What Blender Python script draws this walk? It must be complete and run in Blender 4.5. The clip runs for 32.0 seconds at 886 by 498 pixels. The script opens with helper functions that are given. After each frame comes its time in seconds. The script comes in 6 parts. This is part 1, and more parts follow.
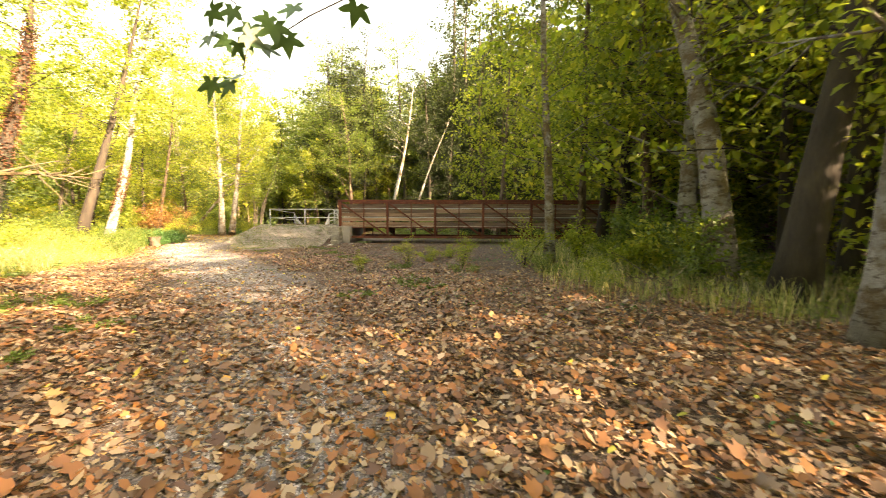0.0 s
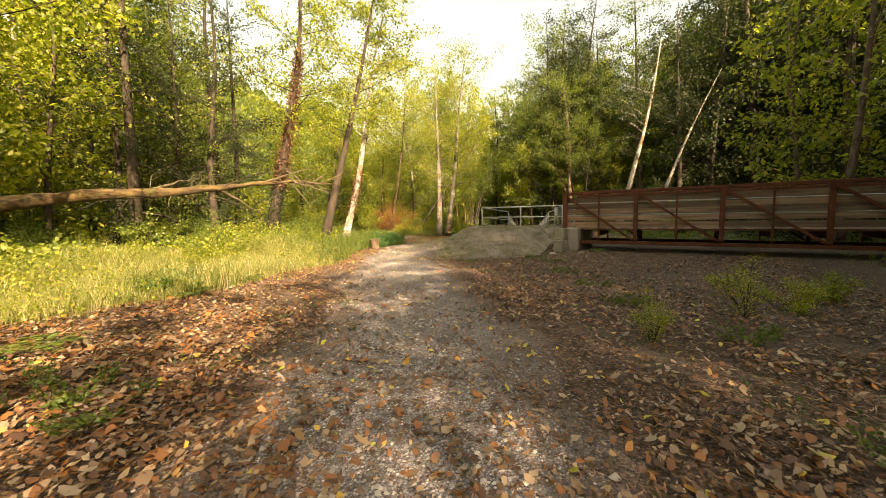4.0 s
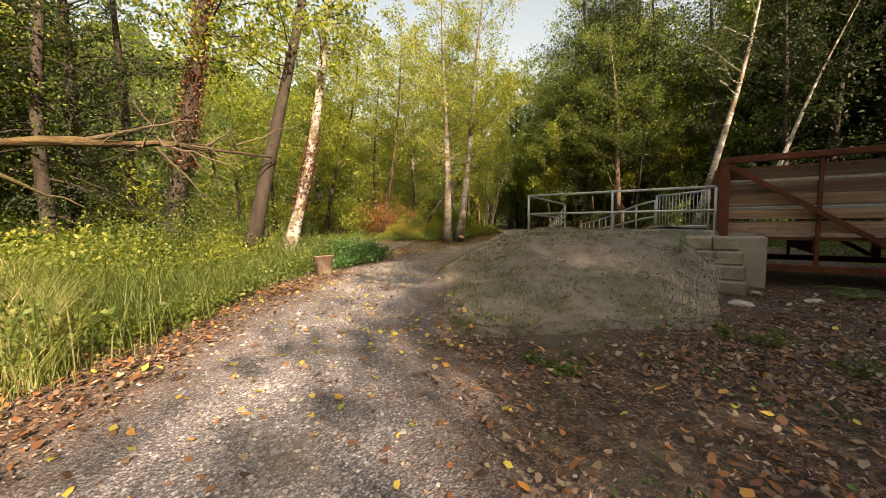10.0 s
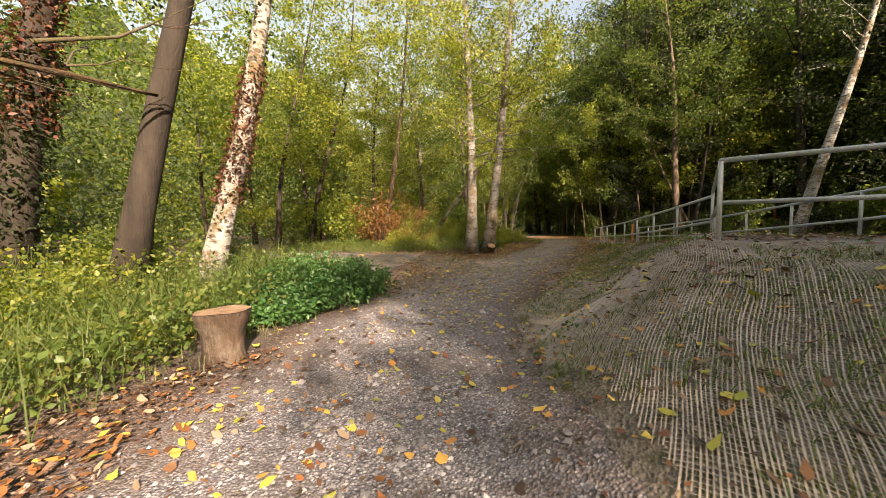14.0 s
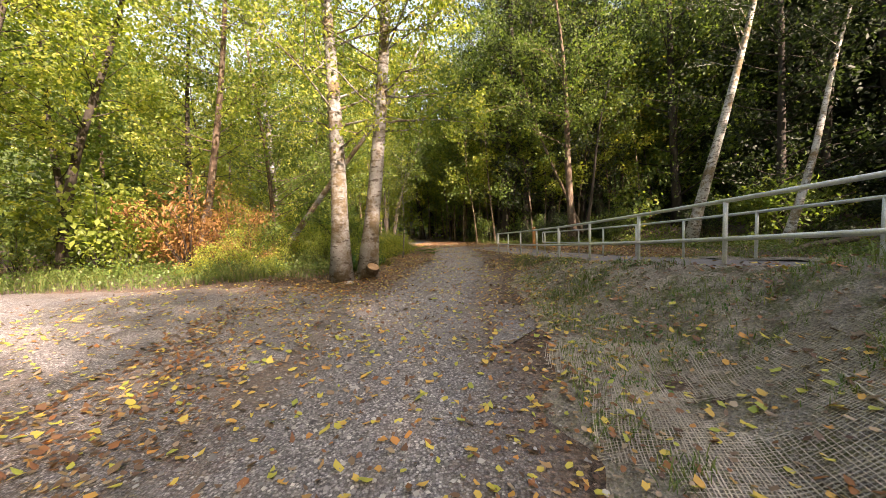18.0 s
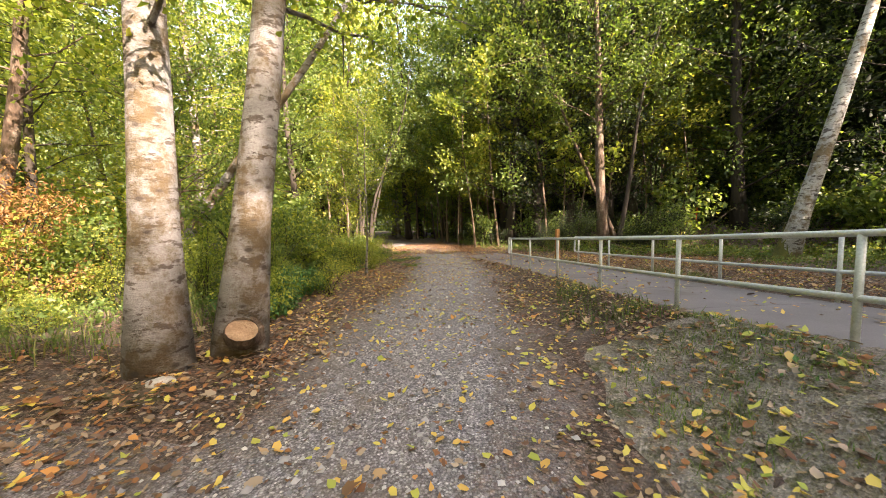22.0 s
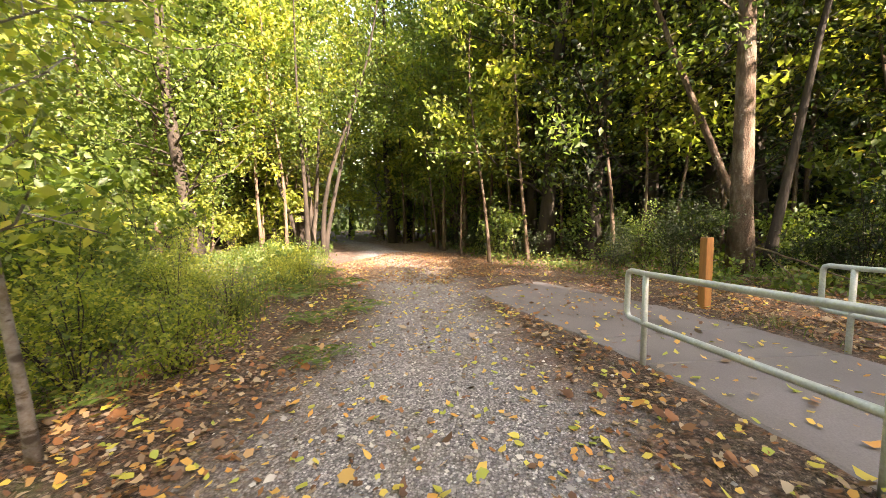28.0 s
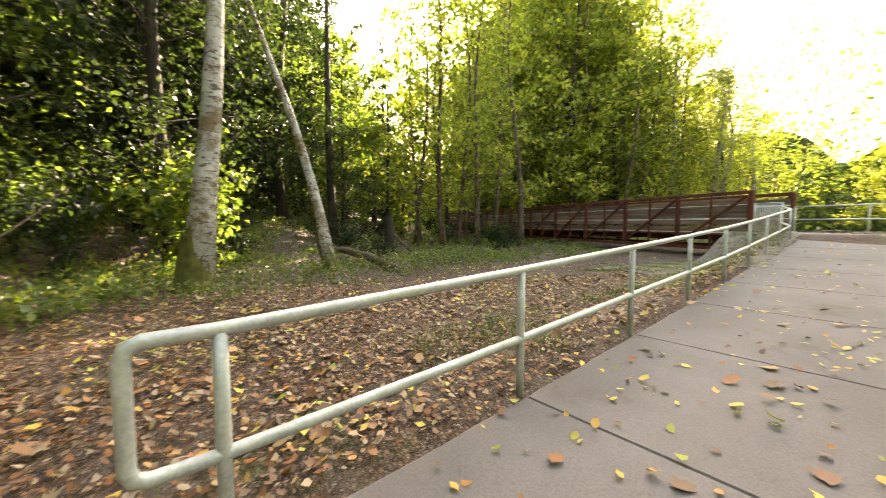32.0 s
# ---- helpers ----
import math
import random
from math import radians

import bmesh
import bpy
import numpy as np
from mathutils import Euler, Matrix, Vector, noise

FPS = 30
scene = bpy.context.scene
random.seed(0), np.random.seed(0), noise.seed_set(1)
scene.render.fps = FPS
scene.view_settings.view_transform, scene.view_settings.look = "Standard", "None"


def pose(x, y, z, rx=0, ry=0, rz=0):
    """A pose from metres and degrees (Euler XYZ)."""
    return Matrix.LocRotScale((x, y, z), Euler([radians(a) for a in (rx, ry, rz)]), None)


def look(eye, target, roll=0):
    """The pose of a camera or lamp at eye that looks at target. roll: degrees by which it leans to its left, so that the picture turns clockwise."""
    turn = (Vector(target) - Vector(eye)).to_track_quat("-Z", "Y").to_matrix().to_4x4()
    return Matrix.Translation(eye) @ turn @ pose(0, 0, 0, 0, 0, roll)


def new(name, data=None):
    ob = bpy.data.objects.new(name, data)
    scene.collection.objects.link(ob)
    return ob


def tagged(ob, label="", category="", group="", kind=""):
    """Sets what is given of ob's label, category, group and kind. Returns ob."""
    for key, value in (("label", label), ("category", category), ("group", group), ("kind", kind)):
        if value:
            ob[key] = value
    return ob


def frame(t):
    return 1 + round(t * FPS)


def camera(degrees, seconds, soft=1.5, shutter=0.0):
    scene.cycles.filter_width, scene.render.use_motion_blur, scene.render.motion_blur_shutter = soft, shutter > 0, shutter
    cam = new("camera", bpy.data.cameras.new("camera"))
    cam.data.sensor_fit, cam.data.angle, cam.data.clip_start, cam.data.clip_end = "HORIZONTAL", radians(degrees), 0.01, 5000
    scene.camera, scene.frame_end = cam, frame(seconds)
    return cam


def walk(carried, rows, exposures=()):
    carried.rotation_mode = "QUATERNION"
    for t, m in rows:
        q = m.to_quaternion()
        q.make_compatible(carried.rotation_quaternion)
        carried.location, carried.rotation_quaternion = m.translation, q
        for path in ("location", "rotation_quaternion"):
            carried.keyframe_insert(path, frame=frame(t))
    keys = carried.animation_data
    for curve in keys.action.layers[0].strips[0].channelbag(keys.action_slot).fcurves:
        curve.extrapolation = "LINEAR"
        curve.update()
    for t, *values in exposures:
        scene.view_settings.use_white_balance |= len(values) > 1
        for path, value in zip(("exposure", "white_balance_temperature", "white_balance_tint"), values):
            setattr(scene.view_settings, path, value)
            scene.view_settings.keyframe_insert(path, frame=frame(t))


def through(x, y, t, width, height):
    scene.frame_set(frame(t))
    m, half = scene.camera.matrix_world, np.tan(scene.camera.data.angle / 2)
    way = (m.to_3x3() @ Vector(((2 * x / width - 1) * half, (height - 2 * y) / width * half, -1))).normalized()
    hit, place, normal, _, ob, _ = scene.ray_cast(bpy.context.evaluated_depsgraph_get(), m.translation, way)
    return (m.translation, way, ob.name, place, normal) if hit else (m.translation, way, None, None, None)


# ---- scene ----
PATH = [
    (0, (0.614, 0.833, 1.461), (0.573, 2.826, 1.304), 0.2),
    (0.5, (0.187, 1.387, 1.475), (-0.531, 3.246, 1.317), -0.1),
    (1, (-0.083, 1.979, 1.517), (-1.09, 3.7, 1.363), -0.5),
    (1.5, (-0.399, 2.562, 1.504), (-1.436, 4.265, 1.343), -0.5),
    (2, (-0.649, 3.218, 1.499), (-1.69, 4.918, 1.34), -0.6),
    (3, (-1.192, 4.574, 1.502), (-2.261, 6.256, 1.338), -0.9),
    (3.5, (-1.398, 5.225, 1.537), (-2.482, 6.898, 1.377), -0.8),
    (5.5, (-2.738, 7.859, 1.483), (-3.855, 9.509, 1.309), -0.5),
    (6, (-3.192, 8.508, 1.482), (-4.313, 10.155, 1.307), -0.5),
    (7, (-4.161, 9.821, 1.498), (-5.288, 11.465, 1.328), -0.5),
    (8, (-5.158, 11.141, 1.503), (-6.3, 12.775, 1.343), -0.6),
    (9, (-6.012, 12.411, 1.504), (-7.152, 14.047, 1.35), -0.8),
    (10, (-6.892, 13.636, 1.495), (-8.022, 15.278, 1.331), -0.8),
    (11, (-7.953, 14.718, 1.506), (-9.067, 16.371, 1.348), -0.6),
    (12, (-8.906, 15.807, 1.517), (-10.025, 17.458, 1.365), -0.4),
    (12.5, (-9.434, 16.378, 1.539), (-10.605, 17.993, 1.395), -0.6),
    (13, (-9.995, 16.944, 1.514), (-11.165, 18.559, 1.363), -0.6),
    (13.5, (-10.555, 17.557, 1.455), (-11.722, 19.175, 1.309), -0.7),
    (15.5, (-12.504, 19.968, 1.347), (-13.534, 21.679, 1.228), -1.2),
    (16, (-12.853, 20.599, 1.411), (-13.872, 22.316, 1.297), -1.2),
    (16.5, (-13.203, 21.299, 1.454), (-14.103, 23.082, 1.333), -1.4),
    (17, (-13.471, 21.995, 1.506), (-14.214, 23.848, 1.386), -1.6),
    (17.5, (-13.724, 22.683, 1.505), (-14.313, 24.59, 1.374), -1.6),
    (18, (-13.896, 23.388, 1.516), (-14.442, 25.308, 1.384), -1.7),
    (19, (-14.299, 24.807, 1.532), (-14.836, 26.728, 1.399), -1.6),
    (20, (-14.71, 26.224, 1.64), (-15.218, 28.152, 1.486), -1.3),
    (21, (-15.053, 27.761, 1.66), (-15.543, 29.694, 1.503), -1.4),
    (22, (-15.34, 29.298, 1.602), (-15.845, 31.228, 1.451), -0.9),
    (23, (-15.591, 30.82, 1.538), (-16.142, 32.737, 1.388), -0.9),
    (24, (-15.877, 32.279, 1.543), (-16.463, 34.185, 1.39), -0.4),
    (25, (-16.217, 33.722, 1.548), (-16.83, 35.62, 1.408), -0.5),
    (25.5, (-16.354, 34.457, 1.491), (-16.98, 36.351, 1.352), -0.7),
    (27.5, (-17.204, 37.115, 1.559), (-17.77, 39.028, 1.413), -1.2),
    (28, (-17.304, 37.889, 1.556), (-17.809, 39.817, 1.395), -0.6),
    (28.5, (-17.33, 38.647, 1.526), (-17.668, 40.611, 1.364), -0.2),
    (29, (-17.387, 39.47, 1.497), (-17.487, 41.46, 1.331), -0.1),
    (29.5, (-17.328, 40.246, 1.493), (-17.118, 42.228, 1.328), 0.1),
    (30, (-17.199, 41.075, 1.49), (-16.477, 42.932, 1.322), -0.0),
    (30.5, (-17.007, 41.766, 1.464), (-15.83, 43.375, 1.302), 0.1),
    (31, (-16.653, 42.379, 1.408), (-14.991, 43.479, 1.245), 0.2),
    (31.5, (-16.128, 42.637, 1.403), (-14.158, 42.942, 1.252), 0.1),
    (32, (-15.61, 42.482, 1.401), (-13.736, 41.797, 1.264), 0.1),
]
cam = camera(101.2, 32.0, soft=0.75, shutter=0.12)
EXPOSURE = [
    (0, 3.4, 9800, 19), (0.6, 2.75, 9900, 18), (1.5, 2.1, 10200, 18), (3, 2.2, 10300, 19), (6, 2.15, 9400, 20), (10, 1.65, 8200, 23), (12, 1.45, 7700, 23), (13, 1.55, 7500, 22),
    (16, 2.05, 7500, 27), (19, 2.55, 7000, 25), (25, 3.15, 7000, 25), (29, 3.35, 7300, 25), (31, 3.75, 7900, 18), (32, 3.65, 7900, 20),
]
walk(cam, [(t, look(eye, target, roll)) for t, eye, target, roll in PATH], EXPOSURE)

# ---------------------------------------------------------------- light
SUN_YAW, SUN_EL = -122.0, 31.0
world = bpy.data.worlds.new("sky")
scene.world = world
world.use_nodes = True
wn = world.node_tree
sky = wn.nodes.new("ShaderNodeTexSky")
sky.sky_type, sky.sun_disc = "NISHITA", False
sky.sun_elevation, sky.sun_rotation = radians(SUN_EL), radians(-SUN_YAW)
sky.air_density, sky.dust_density, sky.ozone_density = 2.0, 3.0, 0.0
wn.links.new(sky.outputs[0], wn.nodes["Background"].inputs[0])
wn.nodes["Background"].inputs[1].default_value = 0.083
sun_data = bpy.data.lights.new("sun", "SUN")
sun_data.energy, sun_data.angle, sun_data.color = 5.0, radians(0.6), (1.0, 0.89, 0.72)
sun = new("sun", sun_data)
_toward = Vector((-math.sin(radians(SUN_YAW)) * math.cos(radians(SUN_EL)), math.cos(radians(SUN_YAW)) * math.cos(radians(SUN_EL)), math.sin(radians(SUN_EL))))
sun.matrix_world = look(_toward * 60, (0, 0, 0))
rng = np.random.default_rng(7)


# ---------------------------------------------------------------- materials
def shader(name):
    m = bpy.data.materials.new(name)
    m.use_nodes = True
    t = m.node_tree
    return m, t, t.nodes["Principled BSDF"], t.nodes["Material Output"]


def node(t, kind, **values):
    n = t.nodes.new("ShaderNode" + kind)
    for k, v in values.items():
        n.inputs[k.replace("_", " ")].default_value = v
    return n


def ramp(t, fac, stops):
    n = t.nodes.new("ShaderNodeValToRGB")
    e = n.color_ramp.elements
    while len(e) < len(stops):
        e.new(0.5)
    for el, (p, c) in zip(e, stops):
        el.position, el.color = p, (*c, 1)
    t.links.new(fac, n.inputs[0])
    return n.outputs[0]


def mixed(t, fac, a, b, blend="MIX"):
    n = t.nodes.new("ShaderNodeMix")
    n.data_type, n.blend_type = "RGBA", blend
    for sock, v in ((n.inputs[0], fac), (n.inputs[6], a), (n.inputs[7], b)):
        if hasattr(v, "is_linked"):
            t.links.new(v, sock)
        else:
            sock.default_value = v if not isinstance(v, tuple) else (*v, 1)[:4]
    return n.outputs[2]


def noise_at(t, scale, detail=4.0, rough=0.55, stretch=(1, 1, 1), coords="Object"):
    c = t.nodes.new("ShaderNodeTexCoord")
    mp = t.nodes.new("ShaderNodeMapping")
    mp.inputs["Scale"].default_value = stretch
    n = node(t, "TexNoise", Scale=scale, Detail=detail, Roughness=rough)
    t.links.new(c.outputs[coords], mp.inputs[0])
    t.links.new(mp.outputs[0], n.inputs["Vector"])
    return n.outputs["Fac"]


def cells_at(t, scale, stretch=(1, 1, 1), feature="F1"):
    c = t.nodes.new("ShaderNodeTexCoord")
    mp = t.nodes.new("ShaderNodeMapping")
    mp.inputs["Scale"].default_value = stretch
    n = node(t, "TexVoronoi", Scale=scale)
    n.feature = feature
    t.links.new(c.outputs["Object"], mp.inputs[0])
    t.links.new(mp.outputs[0], n.inputs["Vector"])
    return n


def bump(t, bsdf, height, strength, distance):
    b = node(t, "Bump", Strength=strength, Distance=distance)
    t.links.new(height, b.inputs["Height"])
    t.links.new(b.outputs[0], bsdf.inputs["Normal"])


def surface(name, stops, scale, fine=None, rough=0.8, metal=0.0, relief=0.3, depth=0.01, stretch=(1, 1, 1), wear=None, vary=0.0):
    """A worn surface: large stains by one noise, grain by a finer one, with relief."""
    m, t, b, _ = shader(name)
    big = noise_at(t, scale, 5, 0.6, stretch)
    small = noise_at(t, fine or scale * 9, 6, 0.65, stretch)
    col = ramp(t, big, stops)
    grain = ramp(t, small, [(0.25, (0.62, 0.62, 0.62)), (0.75, (1.2, 1.2, 1.2))])
    col = mixed(t, 0.8, col, grain, "MULTIPLY")
    if wear:
        patch = ramp(t, noise_at(t, wear[1], 6, 0.7), [(wear[2], (0, 0, 0)), (wear[2] + 0.12, (1, 1, 1))])
        col = mixed(t, patch, col, wear[0])
    if vary:
        info = t.nodes.new("ShaderNodeObjectInfo")
        col = mixed(t, 1.0, col, ramp(t, info.outputs["Random"], [(0, (1 - vary,) * 3), (1, (1 + vary, 1 + vary * 0.8, 1 + vary * 0.6))]), "MULTIPLY")
    t.links.new(col, b.inputs["Base Color"])
    b.inputs["Roughness"].default_value, b.inputs["Metallic"].default_value = rough, metal
    bump(t, b, small, relief, depth)
    return m


def foliage(name, stops, gloss=0.45, through=0.45, glow=1.6):
    """Leaves: a tint of its own for each leaf, with light coming through the blade."""
    m, t, b, out = shader(name)
    geo = t.nodes.new("ShaderNodeNewGeometry")
    info = t.nodes.new("ShaderNodeObjectInfo")
    mix = node(t, "Math")
    mix.operation = "MULTIPLY_ADD"
    mix.inputs[1].default_value, mix.inputs[2].default_value = 0.78, 0.0
    t.links.new(geo.outputs["Random Per Island"], mix.inputs[0])
    add = node(t, "Math")
    add.operation = "MULTIPLY_ADD"
    add.inputs[1].default_value = 0.22
    t.links.new(info.outputs["Random"], add.inputs[0])
    t.links.new(mix.outputs[0], add.inputs[2])
    col = ramp(t, add.outputs[0], stops)
    t.links.new(col, b.inputs["Base Color"])
    b.inputs["Roughness"].default_value = gloss
    tr = t.nodes.new("ShaderNodeBsdfTranslucent")
    t.links.new(mixed(t, 1.0, col, (glow, glow * 1.05, glow * 0.5), "MULTIPLY"), tr.inputs[0])
    mx = node(t, "MixShader", Fac=through)
    t.links.new(b.outputs[0], mx.inputs[1])
    t.links.new(tr.outputs[0], mx.inputs[2])
    t.links.new(mx.outputs[0], out.inputs[0])
    return m


LEAF_LIGHT = foliage("alder_leaves", [(0.0, (0.083, 0.122, 0.022)), (0.4, (0.169, 0.210, 0.039)), (0.75, (0.289, 0.309, 0.065)), (1.0, (0.490, 0.417, 0.099))], 0.5, 0.58, 1.75)
LEAF_MID = foliage("wood_leaves", [(0.0, (0.052, 0.086, 0.022)), (0.5, (0.100, 0.150, 0.036)), (0.9, (0.178, 0.218, 0.047)), (1.0, (0.379, 0.297, 0.059))], 0.45, 0.5, 1.7)
# near-black green: the deep shade under the trees is put into the leaf colour
LEAF_SHADE_TINT = foliage("shade_tinted_leaves", [(0.0, (0.013, 0.022, 0.008)), (0.6, (0.024, 0.040, 0.015)), (1.0, (0.042, 0.059, 0.019))], 0.6, 0.45)
LEAF_YELLOW = foliage("turning_leaves", [(0.0, (0.16, 0.19, 0.03)), (0.5, (0.30, 0.28, 0.05)), (1.0, (0.45, 0.30, 0.05))])
LEAF_NETTLE = foliage("nettle_leaves", [(0.0, (0.03, 0.09, 0.025)), (0.6, (0.055, 0.15, 0.04)), (1.0, (0.09, 0.19, 0.05))], 0.5, 0.3)
LEAF_RUST = foliage("rusty_leaves", [(0.0, (0.10, 0.045, 0.015)), (0.5, (0.22, 0.10, 0.03)), (1.0, (0.30, 0.18, 0.05))], 0.6, 0.3, 1.3)
IVY_RED = foliage("red_creeper_leaves", [(0.0, (0.055, 0.017, 0.011)), (0.5, (0.121, 0.039, 0.025)), (1.0, (0.176, 0.088, 0.044))], 0.5, 0.3, 1.2)
GRASS = foliage("grass_blades", [(0.0, (0.096, 0.139, 0.046)), (0.35, (0.190, 0.236, 0.078)), (0.7, (0.380, 0.365, 0.171)), (0.9, (0.686, 0.537, 0.367)), (1.0, (0.700, 0.679, 0.685))], 0.5, 0.4)
BANK_GRASS = foliage("bank_grass_blades", [(0.0, (0.05, 0.10, 0.02)), (0.6, (0.11, 0.17, 0.035)), (1.0, (0.26, 0.25, 0.09))], 0.5, 0.35)
GRASS_DEEP = foliage("shaded_grass_blades", [(0.0, (0.05, 0.09, 0.02)), (0.6, (0.10, 0.14, 0.03)), (1.0, (0.22, 0.19, 0.07))], 0.55, 0.35)
FERN = foliage("fern_fronds", [(0.0, (0.054, 0.099, 0.018)), (0.7, (0.108, 0.162, 0.036)), (1.0, (0.225, 0.198, 0.054))], 0.5, 0.35)
OAK = foliage("oak_leaves", [(0.0, (0.03, 0.075, 0.02)), (1.0, (0.06, 0.12, 0.035))], 0.4, 0.25)
LITTER = foliage("leaf_litter", [(0.0, (0.028, 0.019, 0.014)), (0.14, (0.080, 0.041, 0.025)), (0.30, (0.175, 0.075, 0.030)), (0.44, (0.29, 0.118, 0.036)), (0.55, (0.125, 0.076, 0.048)), (0.68, (0.235, 0.162, 0.108)), (0.80, (0.36, 0.28, 0.20)), (0.90, (0.36, 0.20, 0.06)), (1.0, (0.45, 0.37, 0.08))], 0.5, 0.12, 1.1)
CHIPS = foliage("wood_chips", [(0.0, (0.028, 0.018, 0.014)), (0.25, (0.085, 0.050, 0.036)), (0.5, (0.17, 0.10, 0.072)), (0.75, (0.29, 0.20, 0.155)), (1.0, (0.50, 0.41, 0.34))], 0.7, 0.05, 1.1)
FALLEN_YELLOW = foliage("fallen_yellow_leaves", [(0.0, (0.26, 0.32, 0.05)), (0.3, (0.52, 0.45, 0.08)), (0.55, (0.60, 0.40, 0.09)), (0.75, (0.52, 0.24, 0.06)), (0.9, (0.34, 0.15, 0.06)), (1.0, (0.46, 0.34, 0.20))], 0.55, 0.15, 1.1)


def pale_bark(name, white, moss, amount):
    """Smooth pale bark with dark cross marks, knots and brown moss."""
    m, t, b, _ = shader(name)
    base = mixed(t, ramp(t, noise_at(t, 2.3, 6, 0.65), [(0.35, (0, 0, 0)), (0.65, (1, 1, 1))]), tuple(c * 0.62 for c in white), white)
    base = mixed(t, 0.7, base, ramp(t, noise_at(t, 45, 5, 0.7), [(0.25, (0.6, 0.6, 0.6)), (0.75, (1.2, 1.2, 1.2))]), "MULTIPLY")
    marks = noise_at(t, 4.2, 6, 0.68, (1, 1, 2.6))
    base = mixed(t, ramp(t, marks, [(0.53, (0, 0, 0)), (0.59, (0.9, 0.9, 0.9))]), base, (0.06, 0.045, 0.034))
    base = mixed(t, ramp(t, noise_at(t, 1.6, 6, 0.75), [(amount, (0, 0, 0)), (amount + 0.12, (0.9, 0.9, 0.9))]), base, moss)
    t.links.new(base, b.inputs["Base Color"])
    b.inputs["Roughness"].default_value = 0.85
    knots = cells_at(t, 3.1, (1, 1, 1.7))
    ring = ramp(t, knots.outputs["Distance"], [(0.10, (0.95, 0.95, 0.95)), (0.17, (0.2, 0.2, 0.2)), (0.24, (0.0, 0.0, 0.0))])
    base = mixed(t, ring, base, (0.06, 0.045, 0.035))
    t.links.new(base, b.inputs["Base Color"])
    bump(t, b, mixed(t, 0.5, noise_at(t, 16, 8, 0.75, (1, 1, 2.2)), marks), 1.0, 0.05)
    return m


BARK_PALE = pale_bark("pale_alder_bark", (0.33, 0.32, 0.315), (0.11, 0.075, 0.032), 0.45)
BARK_DARK = surface("dark_furrowed_bark", [(0.3, (0.017, 0.012, 0.009)), (0.6, (0.046, 0.035, 0.025)), (0.85, (0.090, 0.074, 0.054))], 3.0, 22, 0.9, 0, 0.9, 0.03, (1, 1, 0.3), ((0.06, 0.065, 0.02), 1.3, 0.62))
BARK_WARM = surface("reddish_brown_bark", [(0.3, (0.050, 0.030, 0.019)), (0.5, (0.115, 0.076, 0.050)), (0.7, (0.216, 0.176, 0.137))], 6.0, 30, 0.95, 0, 1.0, 0.05, (1, 1, 0.4), ((0.33, 0.31, 0.25), 5.5, 0.60))
BARK_TWO = pale_bark("spotted_birch_bark", (0.50, 0.48, 0.44), (0.13, 0.085, 0.03), 0.47)
DEAD_WOOD = surface("weathered_dead_wood", [(0.3, (0.053, 0.037, 0.024)), (0.7, (0.149, 0.115, 0.077))], 3.0, 30, 0.95, 0, 1.0, 0.04, (1, 0.5, 1), ((0.10, 0.09, 0.03), 1.6, 0.50))
MOSSY_WOOD = surface("mossy_rotting_wood", [(0.3, (0.026, 0.018, 0.012)), (0.5, (0.080, 0.050, 0.022)), (0.7, (0.17, 0.12, 0.045))], 4.0, 26, 0.95, 0, 1.0, 0.05, (1, 0.4, 1), ((0.06, 0.058, 0.016), 2.2, 0.52))
CUT_WOOD = surface("cut_wood_end", [(0.3, (0.20, 0.115, 0.06)), (0.7, (0.42, 0.29, 0.18))], 7, 60, 0.9, 0, 0.9, 0.02, wear=((0.16, 0.08, 0.04), 11.0, 0.56))
STEEL_RUST = surface("weathering_steel", [(0.3, (0.075, 0.020, 0.010)), (0.7, (0.185, 0.050, 0.024))], 2.5, 40, 0.75, 0.2, 0.35, 0.004, wear=((0.26, 0.12, 0.06), 5.0, 0.62))
BOARD = surface("weathered_cedar_board", [(0.28, (0.125, 0.074, 0.054)), (0.5, (0.235, 0.160, 0.122)), (0.72, (0.37, 0.29, 0.235))], 1.6, 24, 0.8, 0, 0.6, 0.006, (0.3, 1, 5), ((0.09, 0.045, 0.032), 2.2, 0.60), 0.5)
GALVA = surface("galvanised_pipe", [(0.3, (0.42, 0.44, 0.45)), (0.7, (0.62, 0.65, 0.67))], 4, 50, 0.5, 0.35, 0.12, 0.002, wear=((0.36, 0.34, 0.30), 3.0, 0.68))
CONCRETE = surface("cast_concrete", [(0.3, (0.26, 0.245, 0.22)), (0.7, (0.42, 0.40, 0.37))], 1.2, 38, 0.9, 0, 0.4, 0.006, wear=((0.20, 0.19, 0.12), 1.4, 0.62))
BLOCK = surface("split_concrete_block", [(0.3, (0.22, 0.21, 0.18)), (0.7, (0.40, 0.38, 0.33))], 3.0, 30, 0.95, 0, 1.0, 0.03, vary=0.14)
PAVING = surface("broomed_concrete_path", [(0.25, (0.120, 0.108, 0.108)), (0.55, (0.165, 0.152, 0.155)), (0.8, (0.215, 0.20, 0.205))], 0.6, 70, 0.85, 0, 0.35, 0.004, wear=((0.11, 0.095, 0.085), 0.8, 0.6))
POST_WOOD = surface("orange_cedar_post", [(0.3, (0.30, 0.125, 0.035)), (0.7, (0.46, 0.22, 0.07))], 3, 40, 0.7, 0, 0.3, 0.004, (3, 3, 0.25))
JUTE = surface("jute_thread", [(0.3, (0.32, 0.28, 0.235)), (0.7, (0.54, 0.48, 0.41))], 2.2, 60, 0.95, 0, 0.2, 0.002)
STONE = surface("pale_stone", [(0.3, (0.28, 0.27, 0.25)), (0.7, (0.50, 0.48, 0.45))], 5, 40, 0.9, 0, 0.5, 0.01, vary=0.25)
